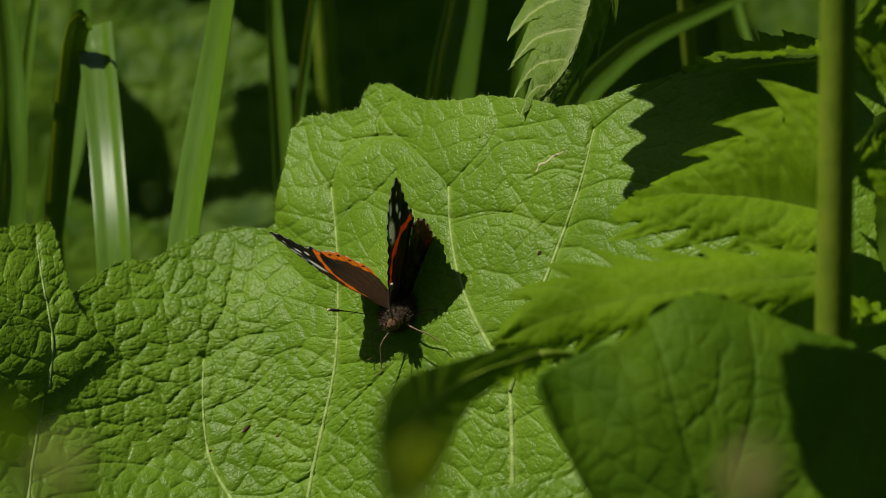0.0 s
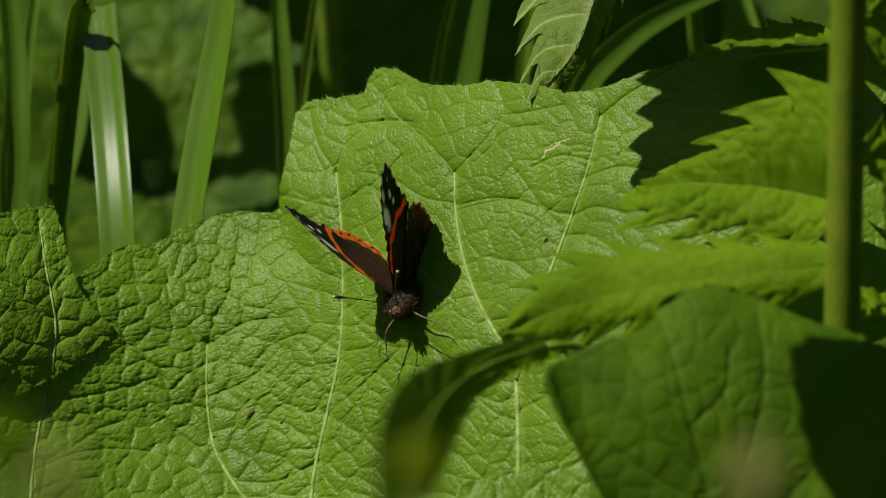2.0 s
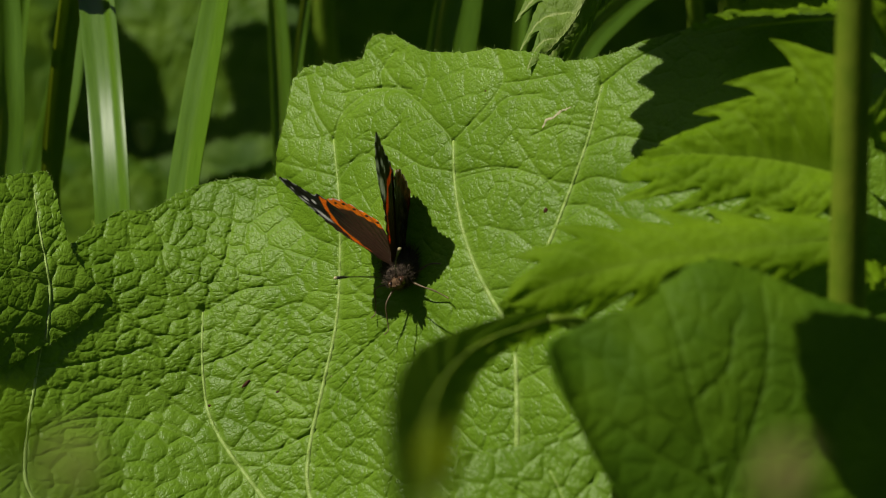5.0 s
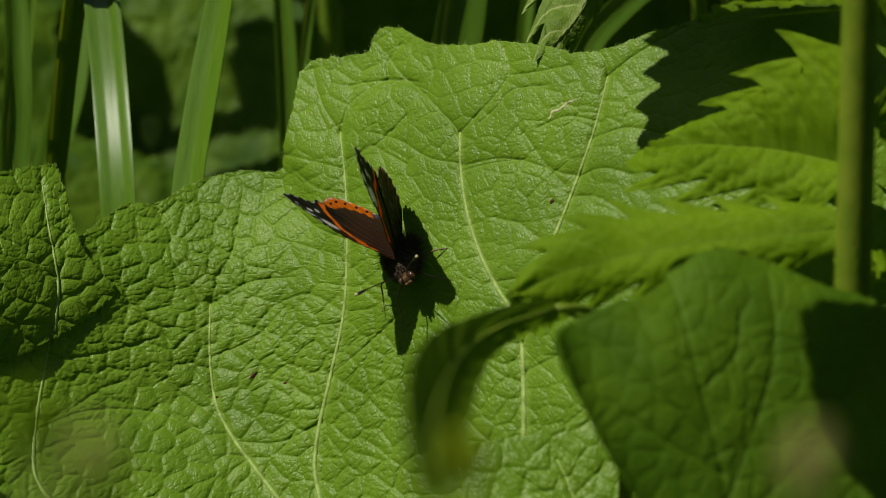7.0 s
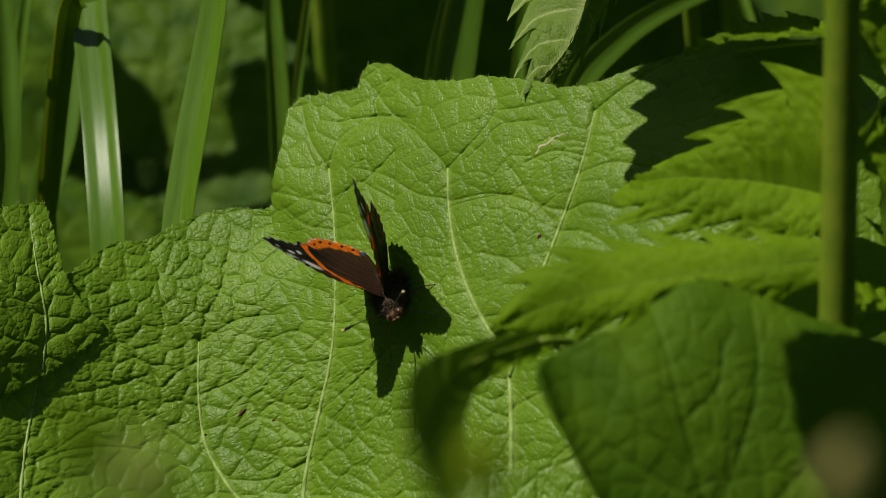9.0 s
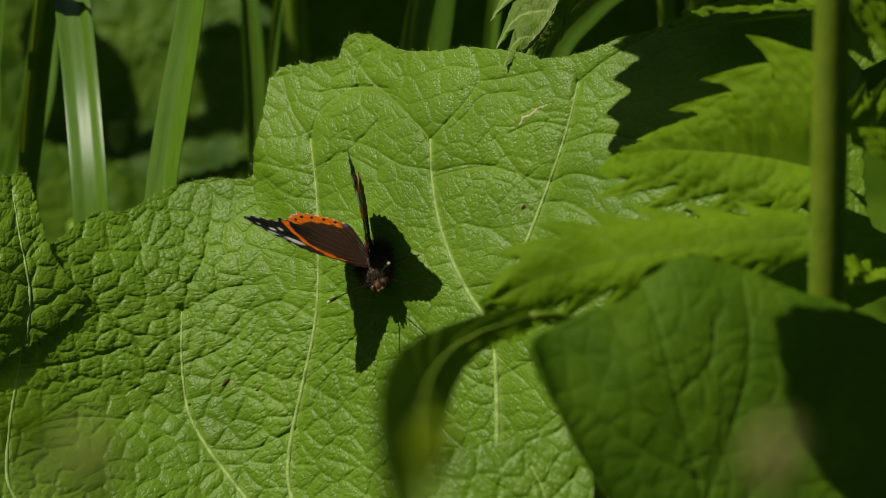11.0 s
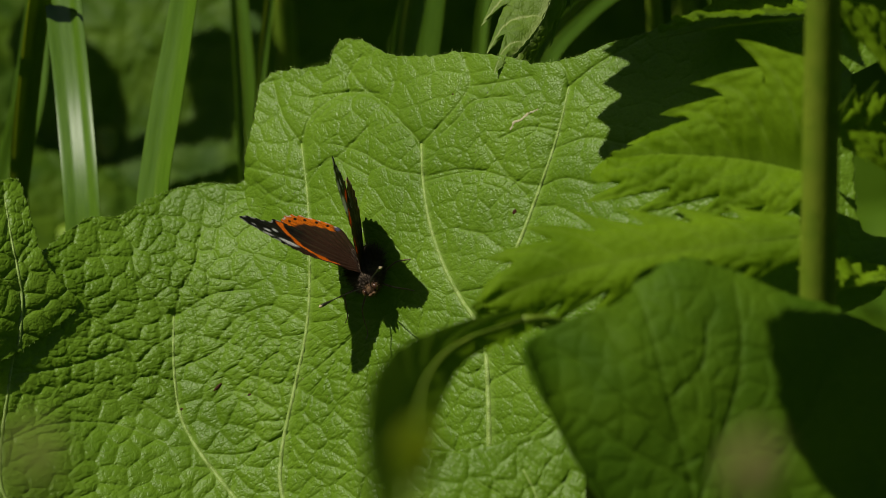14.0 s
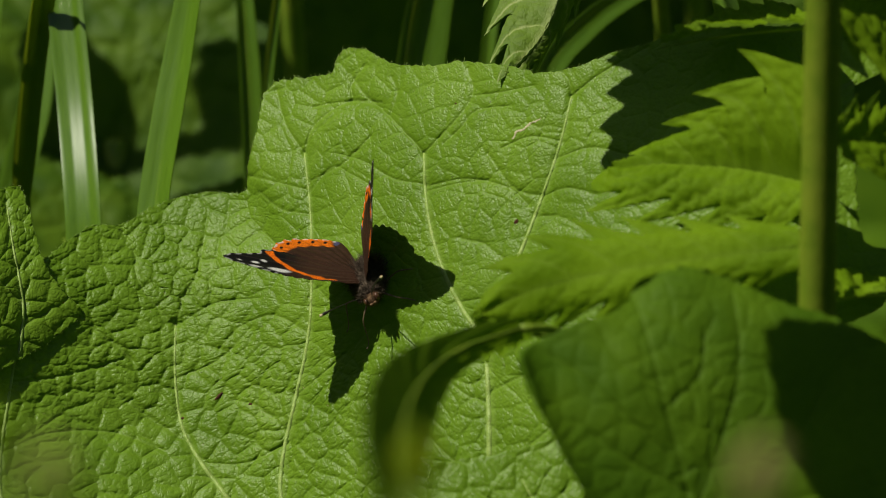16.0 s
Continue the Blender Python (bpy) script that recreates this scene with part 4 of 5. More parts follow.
# Tall leaves added out of view, overhanging the growth behind to shade it.
for spec in (
    ((-70.0, 175.0, -250.0), 62.0, (-0.5, 0.9, 0.2), 0.4, 121),
    ((-5.0, 150.0, -150.0), 46.0, (-0.4, 0.9, 0.2), 1.4, 122),
    ((-190.0, 190.0, -300.0), 60.0, (-0.5, 0.9, 0.2), 2.2, 123),
    ((-40.0, 240.0, -390.0), 95.0, (-0.4, 0.9, 0.3), 0.9, 124),
    ((-168.0, 150.0, -150.0), 15.0, (-0.5, 0.9, 0.2), 1.0, 127),
    ((-128.0, 158.0, -140.0), 13.0, (-0.5, 0.9, 0.2), 2.0, 128),
    ((-148.0, 120.0, -160.0), 12.0, (-0.5, 0.9, 0.2), 0.3, 129),
    ((70.0, 170.0, -230.0), 62.0, (-0.4, 0.9, 0.1), 2.7, 125),
    ((150.0, 190.0, -330.0), 80.0, (-0.4, 0.9, 0.1), 2.7, 126),
):
    far_leaf("broad butterbur leaf on a tall stalk behind", *spec)

# A tall-stalked leaf added out of view to shade the front leaf's far half.
far_leaf("broad butterbur leaf arching over from the side", (21.0, 72.5, 170.0), 27.0, (-0.5, 0.8, 0.3), 0.9, 133, root=(0.45, -0.10), arch=(0.25, -0.05, 0.62))


def sky_blocking_hedge():
    """Bushes added all round, out of view, to cut sky light: many small leaves."""
    rng = np.random.default_rng(9)
    n = 22000
    ang = rng.random(n) * 2 * np.pi
    out = rng.random(n) ** 1.3
    far = 2.5 + 3.0 * out + 0.35 * np.sin(ang * 5 + 1) + 0.2 * np.sin(ang * 13)
    top = 1.9 + 1.3 * np.sin(np.pi * np.clip(out * 1.1, 0, 1)) + 0.35 * np.sin(ang * 9 + 4 * out) + 0.25 * np.sin(ang * 23)
    z = top * rng.random(n) ** 0.6
    at = np.stack([np.cos(ang) * far, np.sin(ang) * far, np.abs(z)], 1)
    verts, faces = [], []
    for k in range(n):
        u = rng.normal(size=3)
        u /= np.linalg.norm(u)
        v = np.cross(u, rng.normal(size=3))
        v /= np.linalg.norm(v)
        s = 0.08 + 0.07 * rng.random()
        o = len(verts)
        verts += [at[k] - u * s, at[k] + v * s * 0.55, at[k] + u * s, at[k] - v * s * 0.55]
        faces += [(o, o + 1, o + 2, o + 3)]
    ob = new("bushes", mesh_of("bushes", verts, faces, BUTTERBUR_SHADED, smooth=False))
    return tagged(ob, "dense green bushes round the clearing", "bushes", kind="stuff")


sky_blocking_hedge()


def ground_cover():
    """Low leaves and dead bits covering the soil beneath the plants."""
    rng = np.random.default_rng(19)
    verts, faces = [], []
    for k in range(16000):
        wide = k > 5200
        at = np.array((rng.normal(0, 1.5 if wide else 0.35), rng.normal(0.3, 1.5) if wide else rng.uniform(-0.5, 1.3), 0.005 + 0.09 * rng.random() ** 2))
        u = rng.normal(size=3) * (1, 1, 0.35)
        u /= np.linalg.norm(u)
        v = np.cross(u, (0, 0, 1) + rng.normal(0, 0.3, 3))
        v /= np.linalg.norm(v)
        s = (0.010 + 0.016 * rng.random()) * (2.4 if wide else 1.0)
        o = len(verts)
        verts += [at - u * s, at - u * s * 0.2 + v * s * 0.5, at + u * s, at - u * s * 0.2 - v * s * 0.5, at + np.array((0, 0, 0.2 * s))]
        faces += [(o, o + 1, o + 4), (o + 1, o + 2, o + 4), (o + 2, o + 3, o + 4), (o + 3, o, o + 4)]
    ob = new("ground_cover", mesh_of("ground_cover", verts, faces, BUTTERBUR_SHADED))
    return tagged(ob, "low dark green leaves covering the soil", "ground cover", kind="stuff")


ground_cover()


# ---- out-of-focus bits close to the viewer ----
def bud(label, tip, root, size, mat):
    """A small drooping flower bud on a thin stalk."""
    top = places([tip])[0]
    base = np.array((root[0], root[1], 0.0))
    plant = thing("bud_stalk", base, label, "bud")
    part("stalk", tube(smooth_line([base - (0, 0, 0.03), 0.5 * (base + top) + np.array((0.004, 0.01, 0)), top], 20), np.linspace(0.0012, 0.0008, 20), 8), STALK, plant, base)
    s = np.linspace(0, 1, 14)
    line = top + np.stack([0 * s, -0.2 * s, s], 1) * 0.001 * size * 1.6
    part("bud", tube(line, 0.0005 * size * np.sin(np.pi * np.clip(s, 0.04, 0.97)) ** 0.7, 12), mat, plant, base)
    return plant


# Each bud with how the wind moves it: seconds, and millimetres across and up.
PALE_SWAY = [(0, 0.0, 0.0), (1, 0.5, 2.3), (2, -2.2, 3.2), (3, -3.9, 4.1), (4, -2.1, 4.9), (6.5, -4.5, 3.9), (7.5, 0.8, -0.2), (8, 7.7, -3.7), (8.5, 10.8, -3.5), (9, 8.8, 1.0), (9.5, 3.6, 5.5), (12, -5.5, 5.9), (13, -7.5, 3.4), (14, -10.3, 5.7), (15, -9.6, 5.7), (16, -4.3, 3.2)]
DRY_SWAY = [(0, 0.0, 0.0), (1, -0.5, 2.7), (2, -2.2, 4.1), (3, -2.5, 4.2), (4, -2.1, 5.4), (6.5, -2.9, 4.4), (7.5, 1.9, 1.0), (8, 7.5, -2.0), (8.5, 10.4, -1.7), (9, 8.3, 2.3), (9.5, 2.6, 6.9), (12, -5.8, 5.8), (13, -5.0, 3.1), (14, -8.0, 5.4), (15, -6.3, 6.6), (16, -3.2, 4.1)]
YELLOW_SWAY = [(0, 0.0, 0.0), (1, -0.4, 2.7), (2, -2.2, 2.7), (3, -2.5, 2.6), (4, -1.8, 3.7), (6.5, -2.6, 2.0), (7.5, 1.7, -1.3), (8, 5.2, -3.1), (8.5, 9.2, -2.6), (9, 6.9, 0.9), (9.5, 2.2, 4.4), (12, -4.6, 4.6), (13, -5.0, 2.0), (14, -6.4, 4.2), (15, -6.4, 4.5), (16, -2.7, 2.4)]
BUDS = [
    (bud("pale green bud on a thin stalk close to the viewer", (-37.5, -26.2, 560.0), (-0.035, -0.56), 5.5, PALE_GREEN), PALE_SWAY),
    (bud("green bud on a thin stalk close to the viewer", (-43.2, -22.5, 560.0), (-0.045, -0.57), 5.0, NETTLE), PALE_SWAY),
    (bud("dry brownish bud on a thin stalk close to the viewer", (31.3, -27.3, 560.0), (0.032, -0.56), 5.5, DRY), DRY_SWAY),
    (bud("yellow-green bud on a thin stalk close to the viewer", (-2.5, -28.1, 480.0), (-0.003, -0.50), 5.0, YELLOW_BUD), YELLOW_SWAY),
]


# ---- marks and crumbs on the leaf ----
def crumb(name, label, at, size, mat, seed, long=1.0, turn=None):
    """A small crumb lying on the great leaf."""
    rng = np.random.default_rng(seed)
    bm = bmesh.new()
    bmesh.ops.create_icosphere(bm, subdivisions=2, radius=1.0)
    turn = rng.random() * 3.1 if turn is None else turn
    h, _ = quilted(np.array([at[0]]), np.array([at[1]]), MAIN_VEINS, 3, main_puff)
    c = float(main_height(np.array([at[0]]), np.array([at[1]]))[0] + h[0])
    pts = []
    for v in bm.verts:
        p = v.co * (1 + 0.25 * noise.noise(v.co * 2.3 + Vector((seed, 0, 0))))
        x, y = p.x * size * long, p.y * size
        pts.append((x * math.cos(turn) - y * math.sin(turn), x * math.sin(turn) + y * math.cos(turn), p.z * size * 0.45))
    faces = [tuple(v.index for v in f.verts) for f in bm.faces]
    bm.free()
    origin = place(at[0], at[1], c)
    ob = new(name, mesh_of(name, places(np.asarray(pts) + (at[0], at[1], c)) - np.array(origin), faces, mat))
    ob.location = origin
    return tagged(ob, label, "debris")


crumb("seed_husk", "tiny red-brown husk lying on the leaf", spot([(19.1, -0.9)]), 0.45, CRUMB, 1, 1.3)
crumb("plant_crumb", "tiny dark crumb lying on the leaf", spot([(-40.0, -36.6)]), 0.32, CRUMB, 2, 4.0)
crumb("plant_crumb", "tiny red-brown crumb lying on the leaf", spot([(-33.5, -38.0)]), 0.3, CRUMB, 3, 1.4)
crumb("plant_crumb", "tiny dark crumb lying on the leaf", spot([(-47.2, -41.1)]), 0.3, CRUMB, 4, 1.5)
crumb("plant_crumb", "tiny dark crumb lying on the leaf", spot([(7.5, 22.4)]), 0.22, CRUMB, 5, 1.2)


def on_leaf(p, lift=0.0):
    """Places of the great leaf's skin above points of the patch."""
    h, _ = quilted(p[:, 0], p[:, 1], MAIN_VEINS, 3, main_puff)
    return np.stack([p[:, 0], p[:, 1], main_height(p[:, 0], p[:, 1]) + h + lift], 1)


def dry_scar():
    """A thin, torn-edged strip of dead skin."""
    rng = np.random.default_rng(6)
    line = smooth_line([(18.5, 15.2), (19.2, 16.7), (20.5, 17.3), (21.7, 18.3), (24.0, 19.4)], 30)
    line = line + rng.normal(0, 0.07, line.shape)
    way = np.gradient(line, axis=0)
    side = np.stack([-way[:, 1], way[:, 0]], 1) / np.linalg.norm(way, axis=1)[:, None]
    wide = 0.07 + 0.20 * rng.random(30) * np.sin(np.pi * np.linspace(0.12, 0.95, 30))
    rows = [on_leaf(line + side * (u * wide)[:, None], 0.10 if u == 0 else 0.03) for u in (-1, 0, 1)]
    verts = places(np.stack(rows, 1).reshape(-1, 3))
    faces = [(3 * k + j, 3 * k + j + 1, 3 * k + j + 4, 3 * k + j + 3) for k in range(29) for j in range(2)]
    origin = verts.mean(0)
    ob = new("dry_scar", mesh_of("dry_scar", verts - origin, faces, SCAR))
    ob.location = origin
    return tagged(ob, "pale dry scar on the leaf's skin", "scar")


dry_scar()


def leaf_dust():
    """Pale specks and stray hairs strewn over the great leaf."""
    rng = np.random.default_rng(29)
    n = 420
    at = on_leaf(np.stack([rng.uniform(-75, 70, n), rng.uniform(-50, 27, n)], 1), 0.04)
    keep = (at[:, 1] < 26 - 0.05 * at[:, 0]) & ((at[:, 0] > -30) | (at[:, 1] < 0))
    verts, faces = [], []
    for p in at[keep]:
        u = rng.normal(size=3) * (1, 1, 0.3)
        u *= 0.10 * (0.5 + rng.random()) / np.linalg.norm(u) * (3.0 if rng.random() < 0.15 else 1.0)
        v = np.cross(u, (0.3, -0.4, 0.8))
        v *= 0.06 / np.linalg.norm(v)
        o = len(verts)
        verts += [p - u, p + v, p + u, p - v, p + (0, 0, 0.08)]
        faces += [(o, o + 1, o + 4), (o + 1, o + 2, o + 4), (o + 2, o + 3, o + 4), (o + 3, o, o + 4)]
    ob = new("dust", mesh_of("dust", places(verts), faces, SCAR))
    return tagged(ob, "pale specks of dust strewn on the leaf", "dust", kind="stuff")


leaf_dust()


# ---- butterfly ----
FLY_SCALE = 0.000970
FORE = [(1.6, 0.3), (3.3, 7.0), (4.4, 14.0), (4.8, 21.0), (4.2, 27.0), (2.8, 31.2), (1.2, 30.6), (0.2, 28.6), (-0.9, 26.2), (-2.3, 23.6), (-4.4, 20.9), (-4.6, 14.0), (-3.0, 7.0), (-1.4, 0.6)]
HIND = [(-0.6, 0.3), (-1.4, 8.0), (-2.4, 14.0), (-4.0, 19.2), (-6.6, 19.5), (-9.0, 17.8), (-11.2, 14.8), (-12.8, 11.0), (-13.8, 7.0), (-13.5, 4.2), (-11.5, 2.8), (-7.0, 1.6), (-3.0, 0.8)]
BROWN, BLACK, ORANGE, WHITE, BLUE, GREY = (0.062, 0.030, 0.017), (0.010, 0.008, 0.008), (0.95, 0.215, 0.008), (0.75, 0.74, 0.72), (0.10, 0.11, 0.22), (0.16, 0.13, 0.10)


def soft(x, width):
    return np.clip(0.5 - x / width, 0, 1)


def over(colour, paint, mask):
    return colour * (1 - mask[:, None]) + np.asarray(paint) * mask[:, None]


def oval(x, y, at, long, wide, turn):
    c, s = math.cos(turn), math.sin(turn)
    u, v = (x - at[0]) * c + (y - at[1]) * s, (y - at[1]) * c - (x - at[0]) * s
    return np.hypot(u / long, v / wide) - 1


def fore_pattern(x, y, edge, run, under):
    """Black-brown forewing with an orange band, white bars near the tip and a pale fringe."""
    wob = 0.5 * soft_noise(x, y, 1.3, 71)
    colour = np.tile(np.array(BROWN), (len(x), 1))
    colour = over(colour, BLACK, soft(16.0 + 0.4 * x - y + 2 * wob, 5.0))
    d, s = line_distance(x, y, smooth_line([(2.6, 7.0), (2.8, 11.5), (1.9, 15.6), (-0.6, 18.9), (-3.6, 20.8)], 20))
    colour = over(colour, ORANGE if not under else (0.80, 0.13, 0.02), soft(d - (0.34 + 0.50 * s) + 0.6 * wob, 0.35) * (edge > 0.5))
    for at, long, wide, turn in (((3.1, 19.4), 0.7, 2.3, -0.15), ((0.6, 22.4), 0.35, 0.6, 0.0), ((1.8, 24.4), 0.35, 0.8, -0.2), ((3.7, 24.6), 0.28, 1.3, -0.05), ((2.2, 27.8), 0.2, 0.45, 0.0)):
        big = 1.35 if under else 1.1
        colour = over(colour, WHITE, soft(oval(x, y, at, long * big, wide * big, turn) + 0.25 * wob, 0.5))
    if under:
        tip = soft(26.5 - y + wob, 3.0)
        colour = over(colour, (0.07, 0.05, 0.03), tip * (0.5 + 0.5 * soft_noise(x, y, 0.9, 72)).clip(0, 1))
        colour = over(colour, BLUE, soft(oval(x, y, (3.6, 17.6), 0.8, 0.5, 0.2), 0.6))
    veins = np.abs(((np.arctan2(x + 1.0, y) * 9.0) % 1.0) - 0.5)
    colour = over(colour, GREY, 0.22 * soft(veins - 0.03, 0.06) * (y > 3))
    scallop = (np.sin(run * 2.3) > -0.1) & (y > 20.0) & (x < 8.0)
    return over(colour, WHITE, 0.6 * soft(edge - 0.28, 0.2) * scallop)


def hind_pattern(x, y, edge, run, under):
    """Brown hindwing with an orange border that carries black dots; mottled dark below."""
    wob = 0.5 * soft_noise(x, y, 1.2, 73)
    if under:
        mottle = soft_noise(x, y, 1.6, 74) + 0.6 * soft_noise(x, y, 0.6, 75)
        colour = np.tile(np.array((0.028, 0.020, 0.014)), (len(x), 1))
        colour = over(colour, GREY, 0.5 * np.clip(mottle, 0, 1))
        colour = over(colour, BLUE, 0.35 * np.clip(-mottle - 0.5, 0, 1))
    else:
        colour = np.tile(np.array(BROWN), (len(x), 1))
        rim, _ = line_distance(x, y, smooth_line([(-3.6, 20.4), (-6.6, 19.5), (-9.0, 17.8), (-11.2, 14.8), (-12.8, 11.0), (-13.8, 7.0), (-13.8, 4.0)], 40))
        border = soft(rim - 3.2 + 0.5 * wob, 0.5) * (x < -3.4) * np.clip((y - 5.4) / 0.8, 0, 1)
        colour = over(colour, ORANGE, border)
        for at in ((-6.4, 17.7), (-8.5, 16.0), (-10.2, 13.3), (-11.5, 10.2), (-12.2, 7.4)):
            colour = over(colour, BLACK, soft(oval(x, y, at, 0.50, 0.34, 0.6), 0.5))
        colour = over(colour, BLUE, 0.8 * soft(oval(x, y, (-12.6, 4.9), 0.9, 0.5, 0.8), 0.5))
    veins = np.abs(((np.arctan2(-x - 0.2, y + 0.5) * 5.0) % 1.0) - 0.5)
    colour = over(colour, BLACK, 0.4 * soft(veins - 0.03, 0.08))
    colour = colour * (1 + 0.25 * soft_noise(x * 2.5, y * 0.5, 1.0, 76))[:, None]
    scallop = (np.sin(run * 2.6) > -0.2) & (x < -3.0) & (y > 5.0)
    return over(colour, WHITE, 0.7 * soft(edge - 0.4, 0.25) * scallop)


def wing_mesh(name, outline, centre, pattern, side, lift):
    """A thin double-sided wing in its own plane, x forwards and y outwards."""
    count, rings = 260, 60
    ring = smooth_ring(outline, count)
    run = np.arange(count) * np.linalg.norm(np.diff(ring, axis=0), axis=1).mean()
    margin = ring[:, 1] > 4
    inward = ring - np.asarray(centre)
    inward /= np.linalg.norm(inward, axis=1)[:, None]
    ring = ring - inward * (0.45 * (np.sin(run * 2.3) * 0.5 + 0.5) * margin)[:, None]
    flat, faces = disc(ring, centre, rings)
    x, y = flat.T
    edge, along = line_distance(x, y, np.vstack([ring, ring[:1]]))
    arc = along * run[-1]
    z = lift + 0.10 * np.cos(np.arctan2(x, y + 2) * 40) * np.clip(y / 6, 0, 1) + 0.004 * (y - 12) ** 2 * 0.35 + 0.25 * soft_noise(x, y, 7.0, 77)
    top = np.stack([x, side * y, z + 0.03], 1)
    low = np.stack([x, side * y, z - 0.03], 1)
    n = len(top)
    pick = (lambda f: f) if side < 0 else (lambda f: f[::-1])
    turned = [pick(f) for f in faces] + [tuple(i + n for i in pick(f)[::-1]) for f in faces]
    hues = [np.c_[pattern(x, y, edge, arc, under), np.ones(n)] for under in (False, True)]
    return mesh_of(name, np.vstack([top, low]) * FLY_SCALE, turned, WING, colours=np.vstack(hues))


def ball(at, radii, bumps=0.0, seed=1, turn=(0, 0, 0), rings=3):
    bm = bmesh.new()
    bmesh.ops.create_icosphere(bm, subdivisions=rings, radius=1.0)
    spin = Euler([radians(v) for v in turn]).to_matrix()
    verts = [tuple(Vector(at) + spin @ Vector((v.co.x * radii[0], v.co.y * radii[1], v.co.z * radii[2])) * (1 + bumps * noise.noise(v.co * 4 + Vector((seed, 0, 0))))) for v in bm.verts]
    faces = [tuple(v.index for v in f.verts) for f in bm.faces]
    bm.free()
    return np.array(verts), faces


def hairs(at, radii, count, length, seed, back=0.6):
    """Fine fur standing on an egg-shaped body."""
    rng = np.random.default_rng(seed)
    verts, faces = [], []
    for k in range(count):
        n = rng.normal(size=3)
        n /= np.linalg.norm(n)
        p = np.asarray(at) + n * radii
        way = n + np.array((-back, 0, 0.15)) + rng.normal(0, 0.25, 3)
        way *= length * (0.6 + 0.7 * rng.random()) / np.linalg.norm(way)
        side = np.cross(way, rng.normal(size=3))
        side *= 0.05 / np.linalg.norm(side)
        o = len(verts)
        verts += [p + side, p - side, p + way * 0.6 + side * 0.6, p + way]
        faces += [(o, o + 1, o + 2), (o + 1, o + 3, o + 2)]
    return np.array(verts), faces


def butterfly():
    """A red admiral: furry body, head with eyes and clubbed antennae, legs, and two pairs of wings hinged at the thorax."""
    fly = thing("butterfly", (0, 0, 0), "dark brown butterfly with orange bands and white spots on the leaf", "butterfly")
    mm = lambda shape: (np.asarray(shape[0]) * FLY_SCALE, shape[1])
    part("thorax", mm(ball((0.2, 0, -0.6), (4.8, 3.4, 2.8), 0.06, 1)), FUR_DARK, fly)
    part("thorax_fur", mm(joined([hairs((0.2, 0, -0.6), (4.6, 3.3, 2.7), 3200, 1.3, 2), hairs((-3.4, 0, -0.4), (3.0, 3.4, 2.2), 2200, 2.6, 3)])), FUR_DARK, fly, label="dark grey-brown fur")
    part("abdomen", mm(tube(smooth_line([(-2.5, 0, -0.8), (-7, 0, -1.2), (-12, 0, -2.0), (-15.5, 0, -2.8)], 24), 2.15 * np.sin(np.pi * np.linspace(0.28, 0.97, 24)) ** 0.6 * (1 + 0.05 * np.sin(np.arange(24) * 2.1)), 16)), FUR_DARK, fly)
    part("head", mm(ball((5.0, 0, -1.1), (1.5, 1.55, 1.4), 0.08, 4)), FUR_BROWN, fly)
    part("head_fur", mm(hairs((5.0, 0, -1.0), (1.4, 1.4, 1.3), 260, 0.9, 5, -0.4)), FUR_BROWN, fly, label="brown tufted fur")
    for side in (1, -1):
        part("eye", mm(ball((5.5, side * 1.25, -0.9), (0.95, 0.62, 0.95), 0, 6)), EYE, fly, label="brown compound eye")
        part("palp", mm(tube([(6.0, side * 0.35, -1.6), (7.0, side * 0.4, -1.2), (7.9, side * 0.45, -0.5)], [0.4, 0.42, 0.12], 8)), FUR_BROWN, fly)
        feeler = part("antenna", mm(tube(smooth_line([(5.6, side * 0.6, 0.1), (9.0, side * 2.5, 3.2), (12.6, side * 4.9, 6.0), (15.7, side * 7.2, 8.2)], 24), np.r_[np.full(18, 0.11), 0.14, 0.2, 0.28, 0.33, 0.34, 0.3], 8)), ANTENNA, fly, label="thin black antenna")
        part("antenna_tip", mm(ball((15.95, side * 7.4, 8.35), (0.36, 0.36, 0.32), 0, 7, rings=2)), CLUB, feeler, label="cream club tip")
        feet = ((6.5, 8.0, -7.5), (0.5, 10.3, -3.6)) if side > 0 else ((5.5, 6.5, -9.2), (0.0, 9.0, -6.5))
        for (root, knee), foot in zip((((2.6, 1.4, -2.2), (5.0, 4.2, -4.0)), ((0.6, 1.7, -2.4), (0.4, 6.0, -1.6))), feet):
            line = [np.array(p) * (1, side, 1) for p in (root, knee, foot)]
            toe = line[2] + np.array((1.5, side * 0.8, -0.15))
            part("leg", mm(tube(smooth_line([line[0], line[1], line[1] * 0.5 + line[2] * 0.5 + (0, 0, 0.3), line[2], toe], 22), np.r_[np.full(6, 0.22), np.full(8, 0.16), np.full(8, 0.11)], 8)), LEG, fly)
    wings = []
    for side in (1, -1):
        fore = new("forewing", wing_mesh("forewing", FORE, (1.0, 15.0), fore_pattern, side, 0.35))
        fore.parent = fly
        tagged(fore, "black-brown forewing with an orange band and white bars")
        hind = new("hindwing", wing_mesh("hindwing", HIND, (-6.8, 10.0), hind_pattern, side, 0.05))
        hind.parent = fore
        tagged(hind, "brown hindwing with a black-dotted orange border")
        wings.append((fore, side))
    return fly, wings


FLY, WINGS = butterfly()
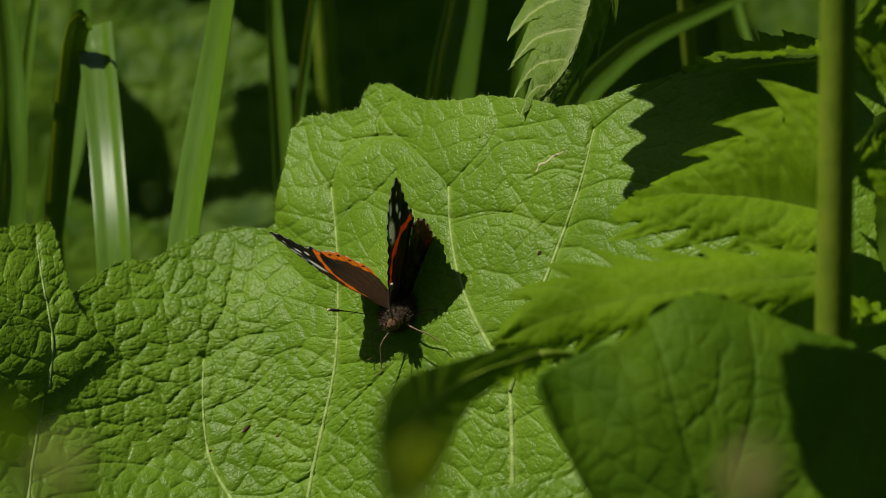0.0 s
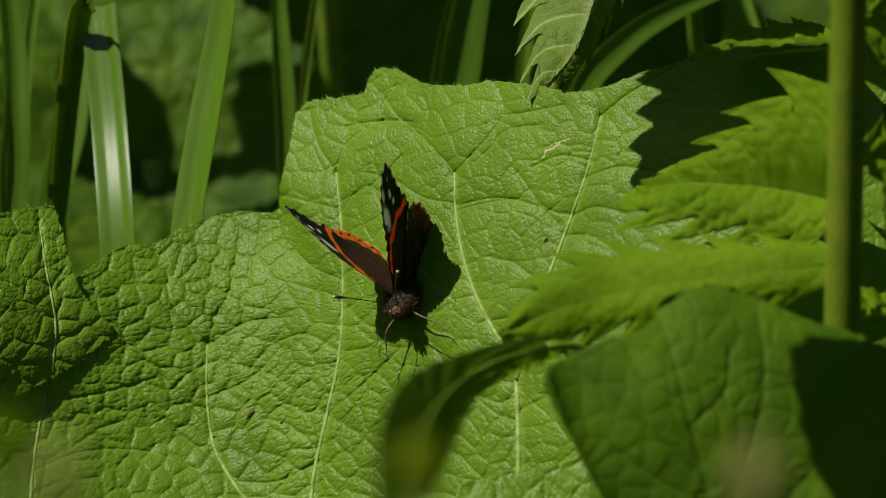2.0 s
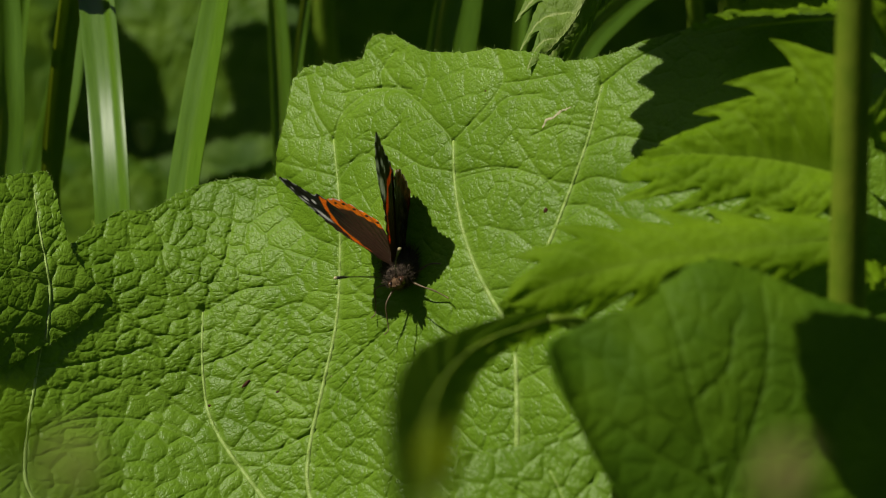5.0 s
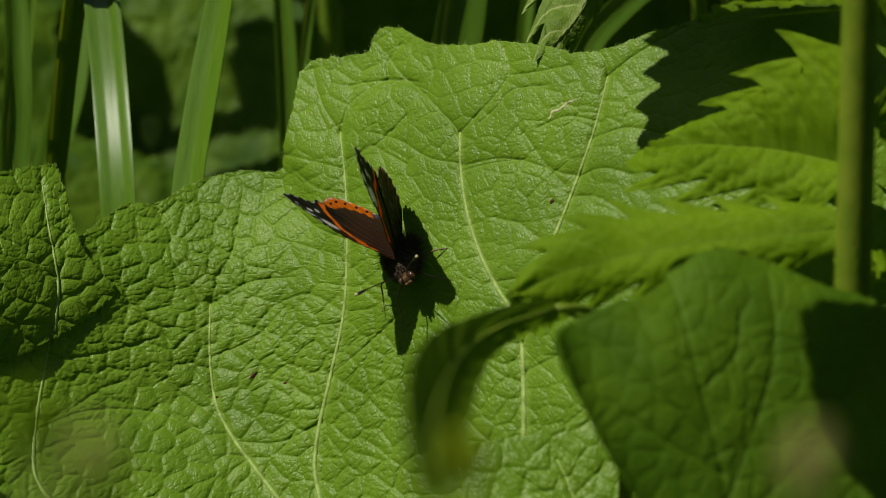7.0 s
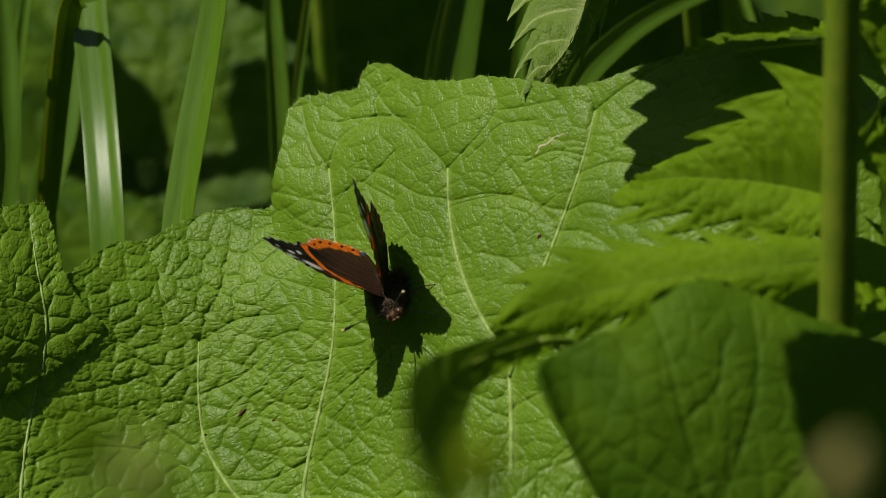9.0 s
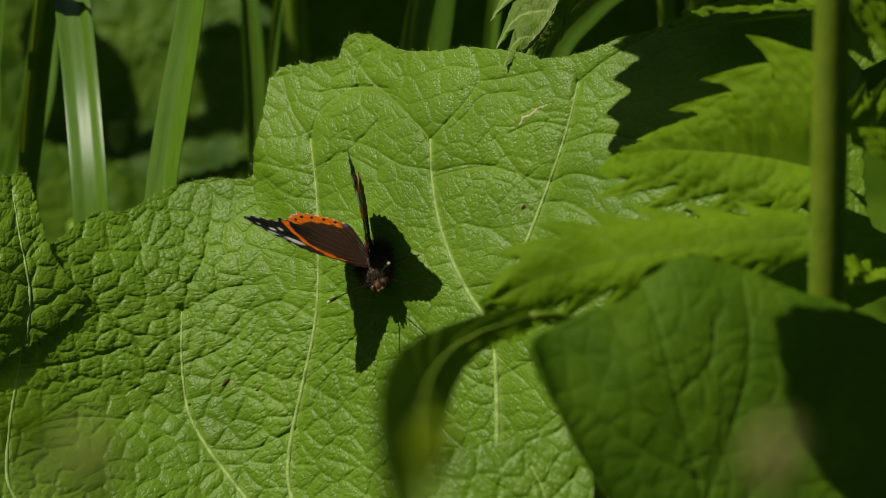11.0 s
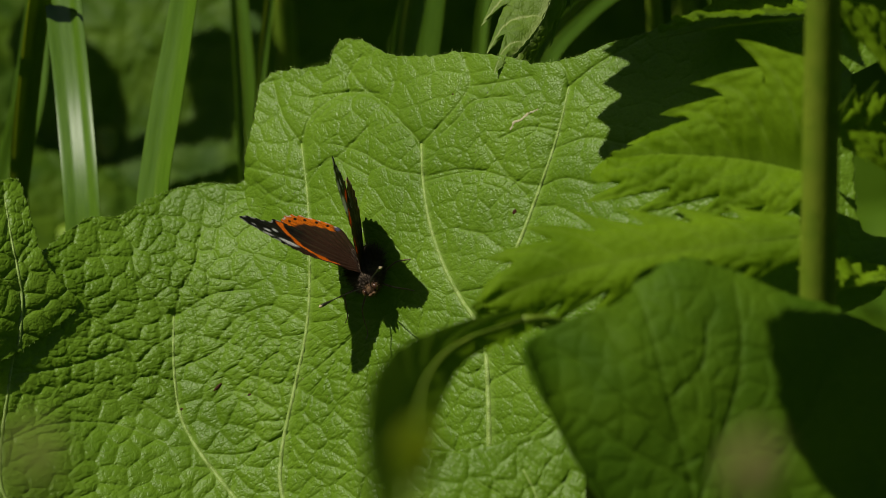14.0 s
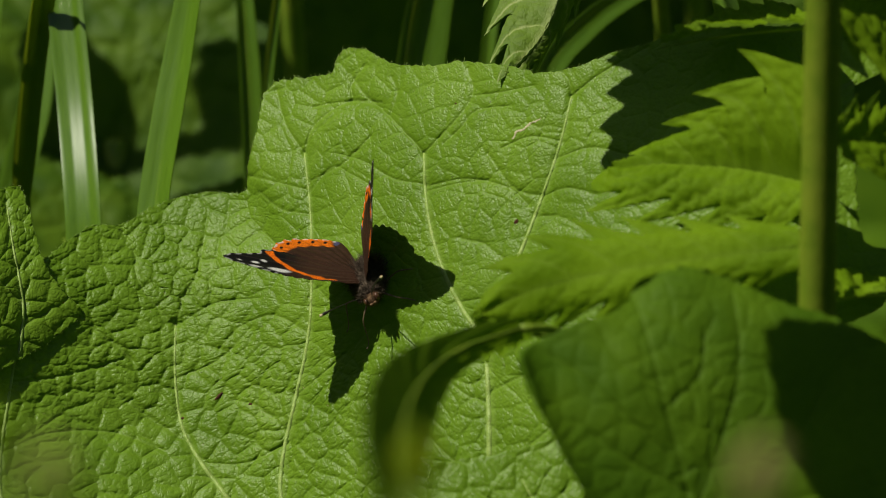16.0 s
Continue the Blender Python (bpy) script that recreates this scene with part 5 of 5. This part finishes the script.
# How far the wings stand open above the body's plane: seconds and degrees.
OPEN = [(0, 58.8), (0.5, 62), (1, 64.7), (1.5, 64.4), (2, 65.4), (2.5, 64.7), (3, 67.4), (3.2, 63.9), (3.3, 58.6), (3.4, 48.5), (3.5, 44.3), (3.7, 48.5), (4, 59.7), (4.2, 65.2), (5.2, 67.3), (6.3, 70), (6.5, 68.5), (7, 71.8), (7.5, 67.6), (8, 71.6), (8.5, 63.6), (9, 67.6), (9.2, 69.5), (9.3, 66.3), (9.4, 54.9), (9.5, 41.3), (9.6, 42.3), (9.7, 50.4), (10.1, 65.1), (10.9, 64.1), (11.7, 66.3), (11.8, 64.1), (11.9, 35.3), (12, 31.3), (12.1, 59.4), (12.2, 73.7), (12.5, 75.7), (12.6, 72.7), (13, 70.6), (13.5, 67.3), (14, 66.8), (14.3, 60.1), (14.5, 43.3), (14.6, 47.3), (15, 66.3), (15.3, 52.3), (15.5, 60.7), (15.6, 68.5), (16, 52.2)]


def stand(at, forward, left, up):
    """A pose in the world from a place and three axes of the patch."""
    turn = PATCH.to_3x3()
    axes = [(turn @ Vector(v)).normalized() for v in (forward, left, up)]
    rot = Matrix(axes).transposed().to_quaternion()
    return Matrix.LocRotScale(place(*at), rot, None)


def motions():
    early = stand((-9.166, -12.756, -1.329), (-0.2436, -0.2627, 0.9300), (0.8737, 0.3591, 0.3284), (-0.4122, 0.9001, 0.1465))
    late = stand((-10.192, -12.976, -0.399), (0.0986, -0.5133, 0.8530), (0.8165, 0.5278, 0.2227), (-0.5670, 0.6745, 0.4714))
    walk(FLY, [(0, early), (4.3, early), (6.2, late), (16, late)])
    # the grasses sway a little in the wind: seconds and degrees
    for blade in SWAYING:
        x, y, z = blade.location
        walk(blade, [(t, pose(x, y, z, 0, lean_by, 0)) for t, lean_by in ((0, 0), (3, 0), (4, 0.02), (6.5, 0), (7.3, -0.1), (8, -0.2), (8.5, -0.16), (9, -0.03), (9.5, 0.15), (10.5, 0.06), (12, 0.02), (14, 0.04), (16, -0.02))])
    # the buds close to the viewer bob in the wind
    for plant, sway in BUDS:
        x, y, z = plant.location
        rows = []
        for t, across, up in sway:
            by = PATCH.to_3x3() @ Vector((across, up, 0))
            rows.append((t, pose(x + by.x, y + by.y, z + by.z)))
        walk(plant, rows)
    # the young nettle's long leaf swings sideways about its foot: seconds and degrees
    leaf = YOUNG.children[[child.name.split(".")[0] for child in YOUNG.children].index("leaf")]
    foot = place(17.7, -19.4, 92) - YOUNG.location
    axis = (PATCH.to_3x3() @ Vector((0, 1, 0))).normalized()
    swing = [(0, 0), (1, 0), (2, -0.35), (3, -0.4), (4, -0.3), (6.5, -0.4), (7.5, 0.25), (8, 0.8), (8.5, 1.4), (9, 1.1), (9.5, 0.35), (12, -0.7), (13, -0.8), (14, -1.0), (15, -1.0), (16, -0.4)]
    walk(leaf, [(t, Matrix.Translation(foot) @ Matrix.Rotation(radians(turn), 4, axis) @ Matrix.Translation(-foot)) for t, turn in swing])
    for wing, side in WINGS:
        # swept back a little, and the far pair twisted as it closes
        rows = []
        for t, angle in OPEN:
            full, start = (-20, 45) if t < 5 else (-11, 60)
            twist = full * min(1, max(0, (angle - start) / 12)) if side > 0 else 0
            rows.append((t, pose(0, 0, 0, side * angle) @ pose(0, 0, 0, 0, 0, side * (-9.0 if t < 5 else -2.0)) @ pose(0, 0, 0, 0, twist, 0)))
        walk(wing, rows)


motions()
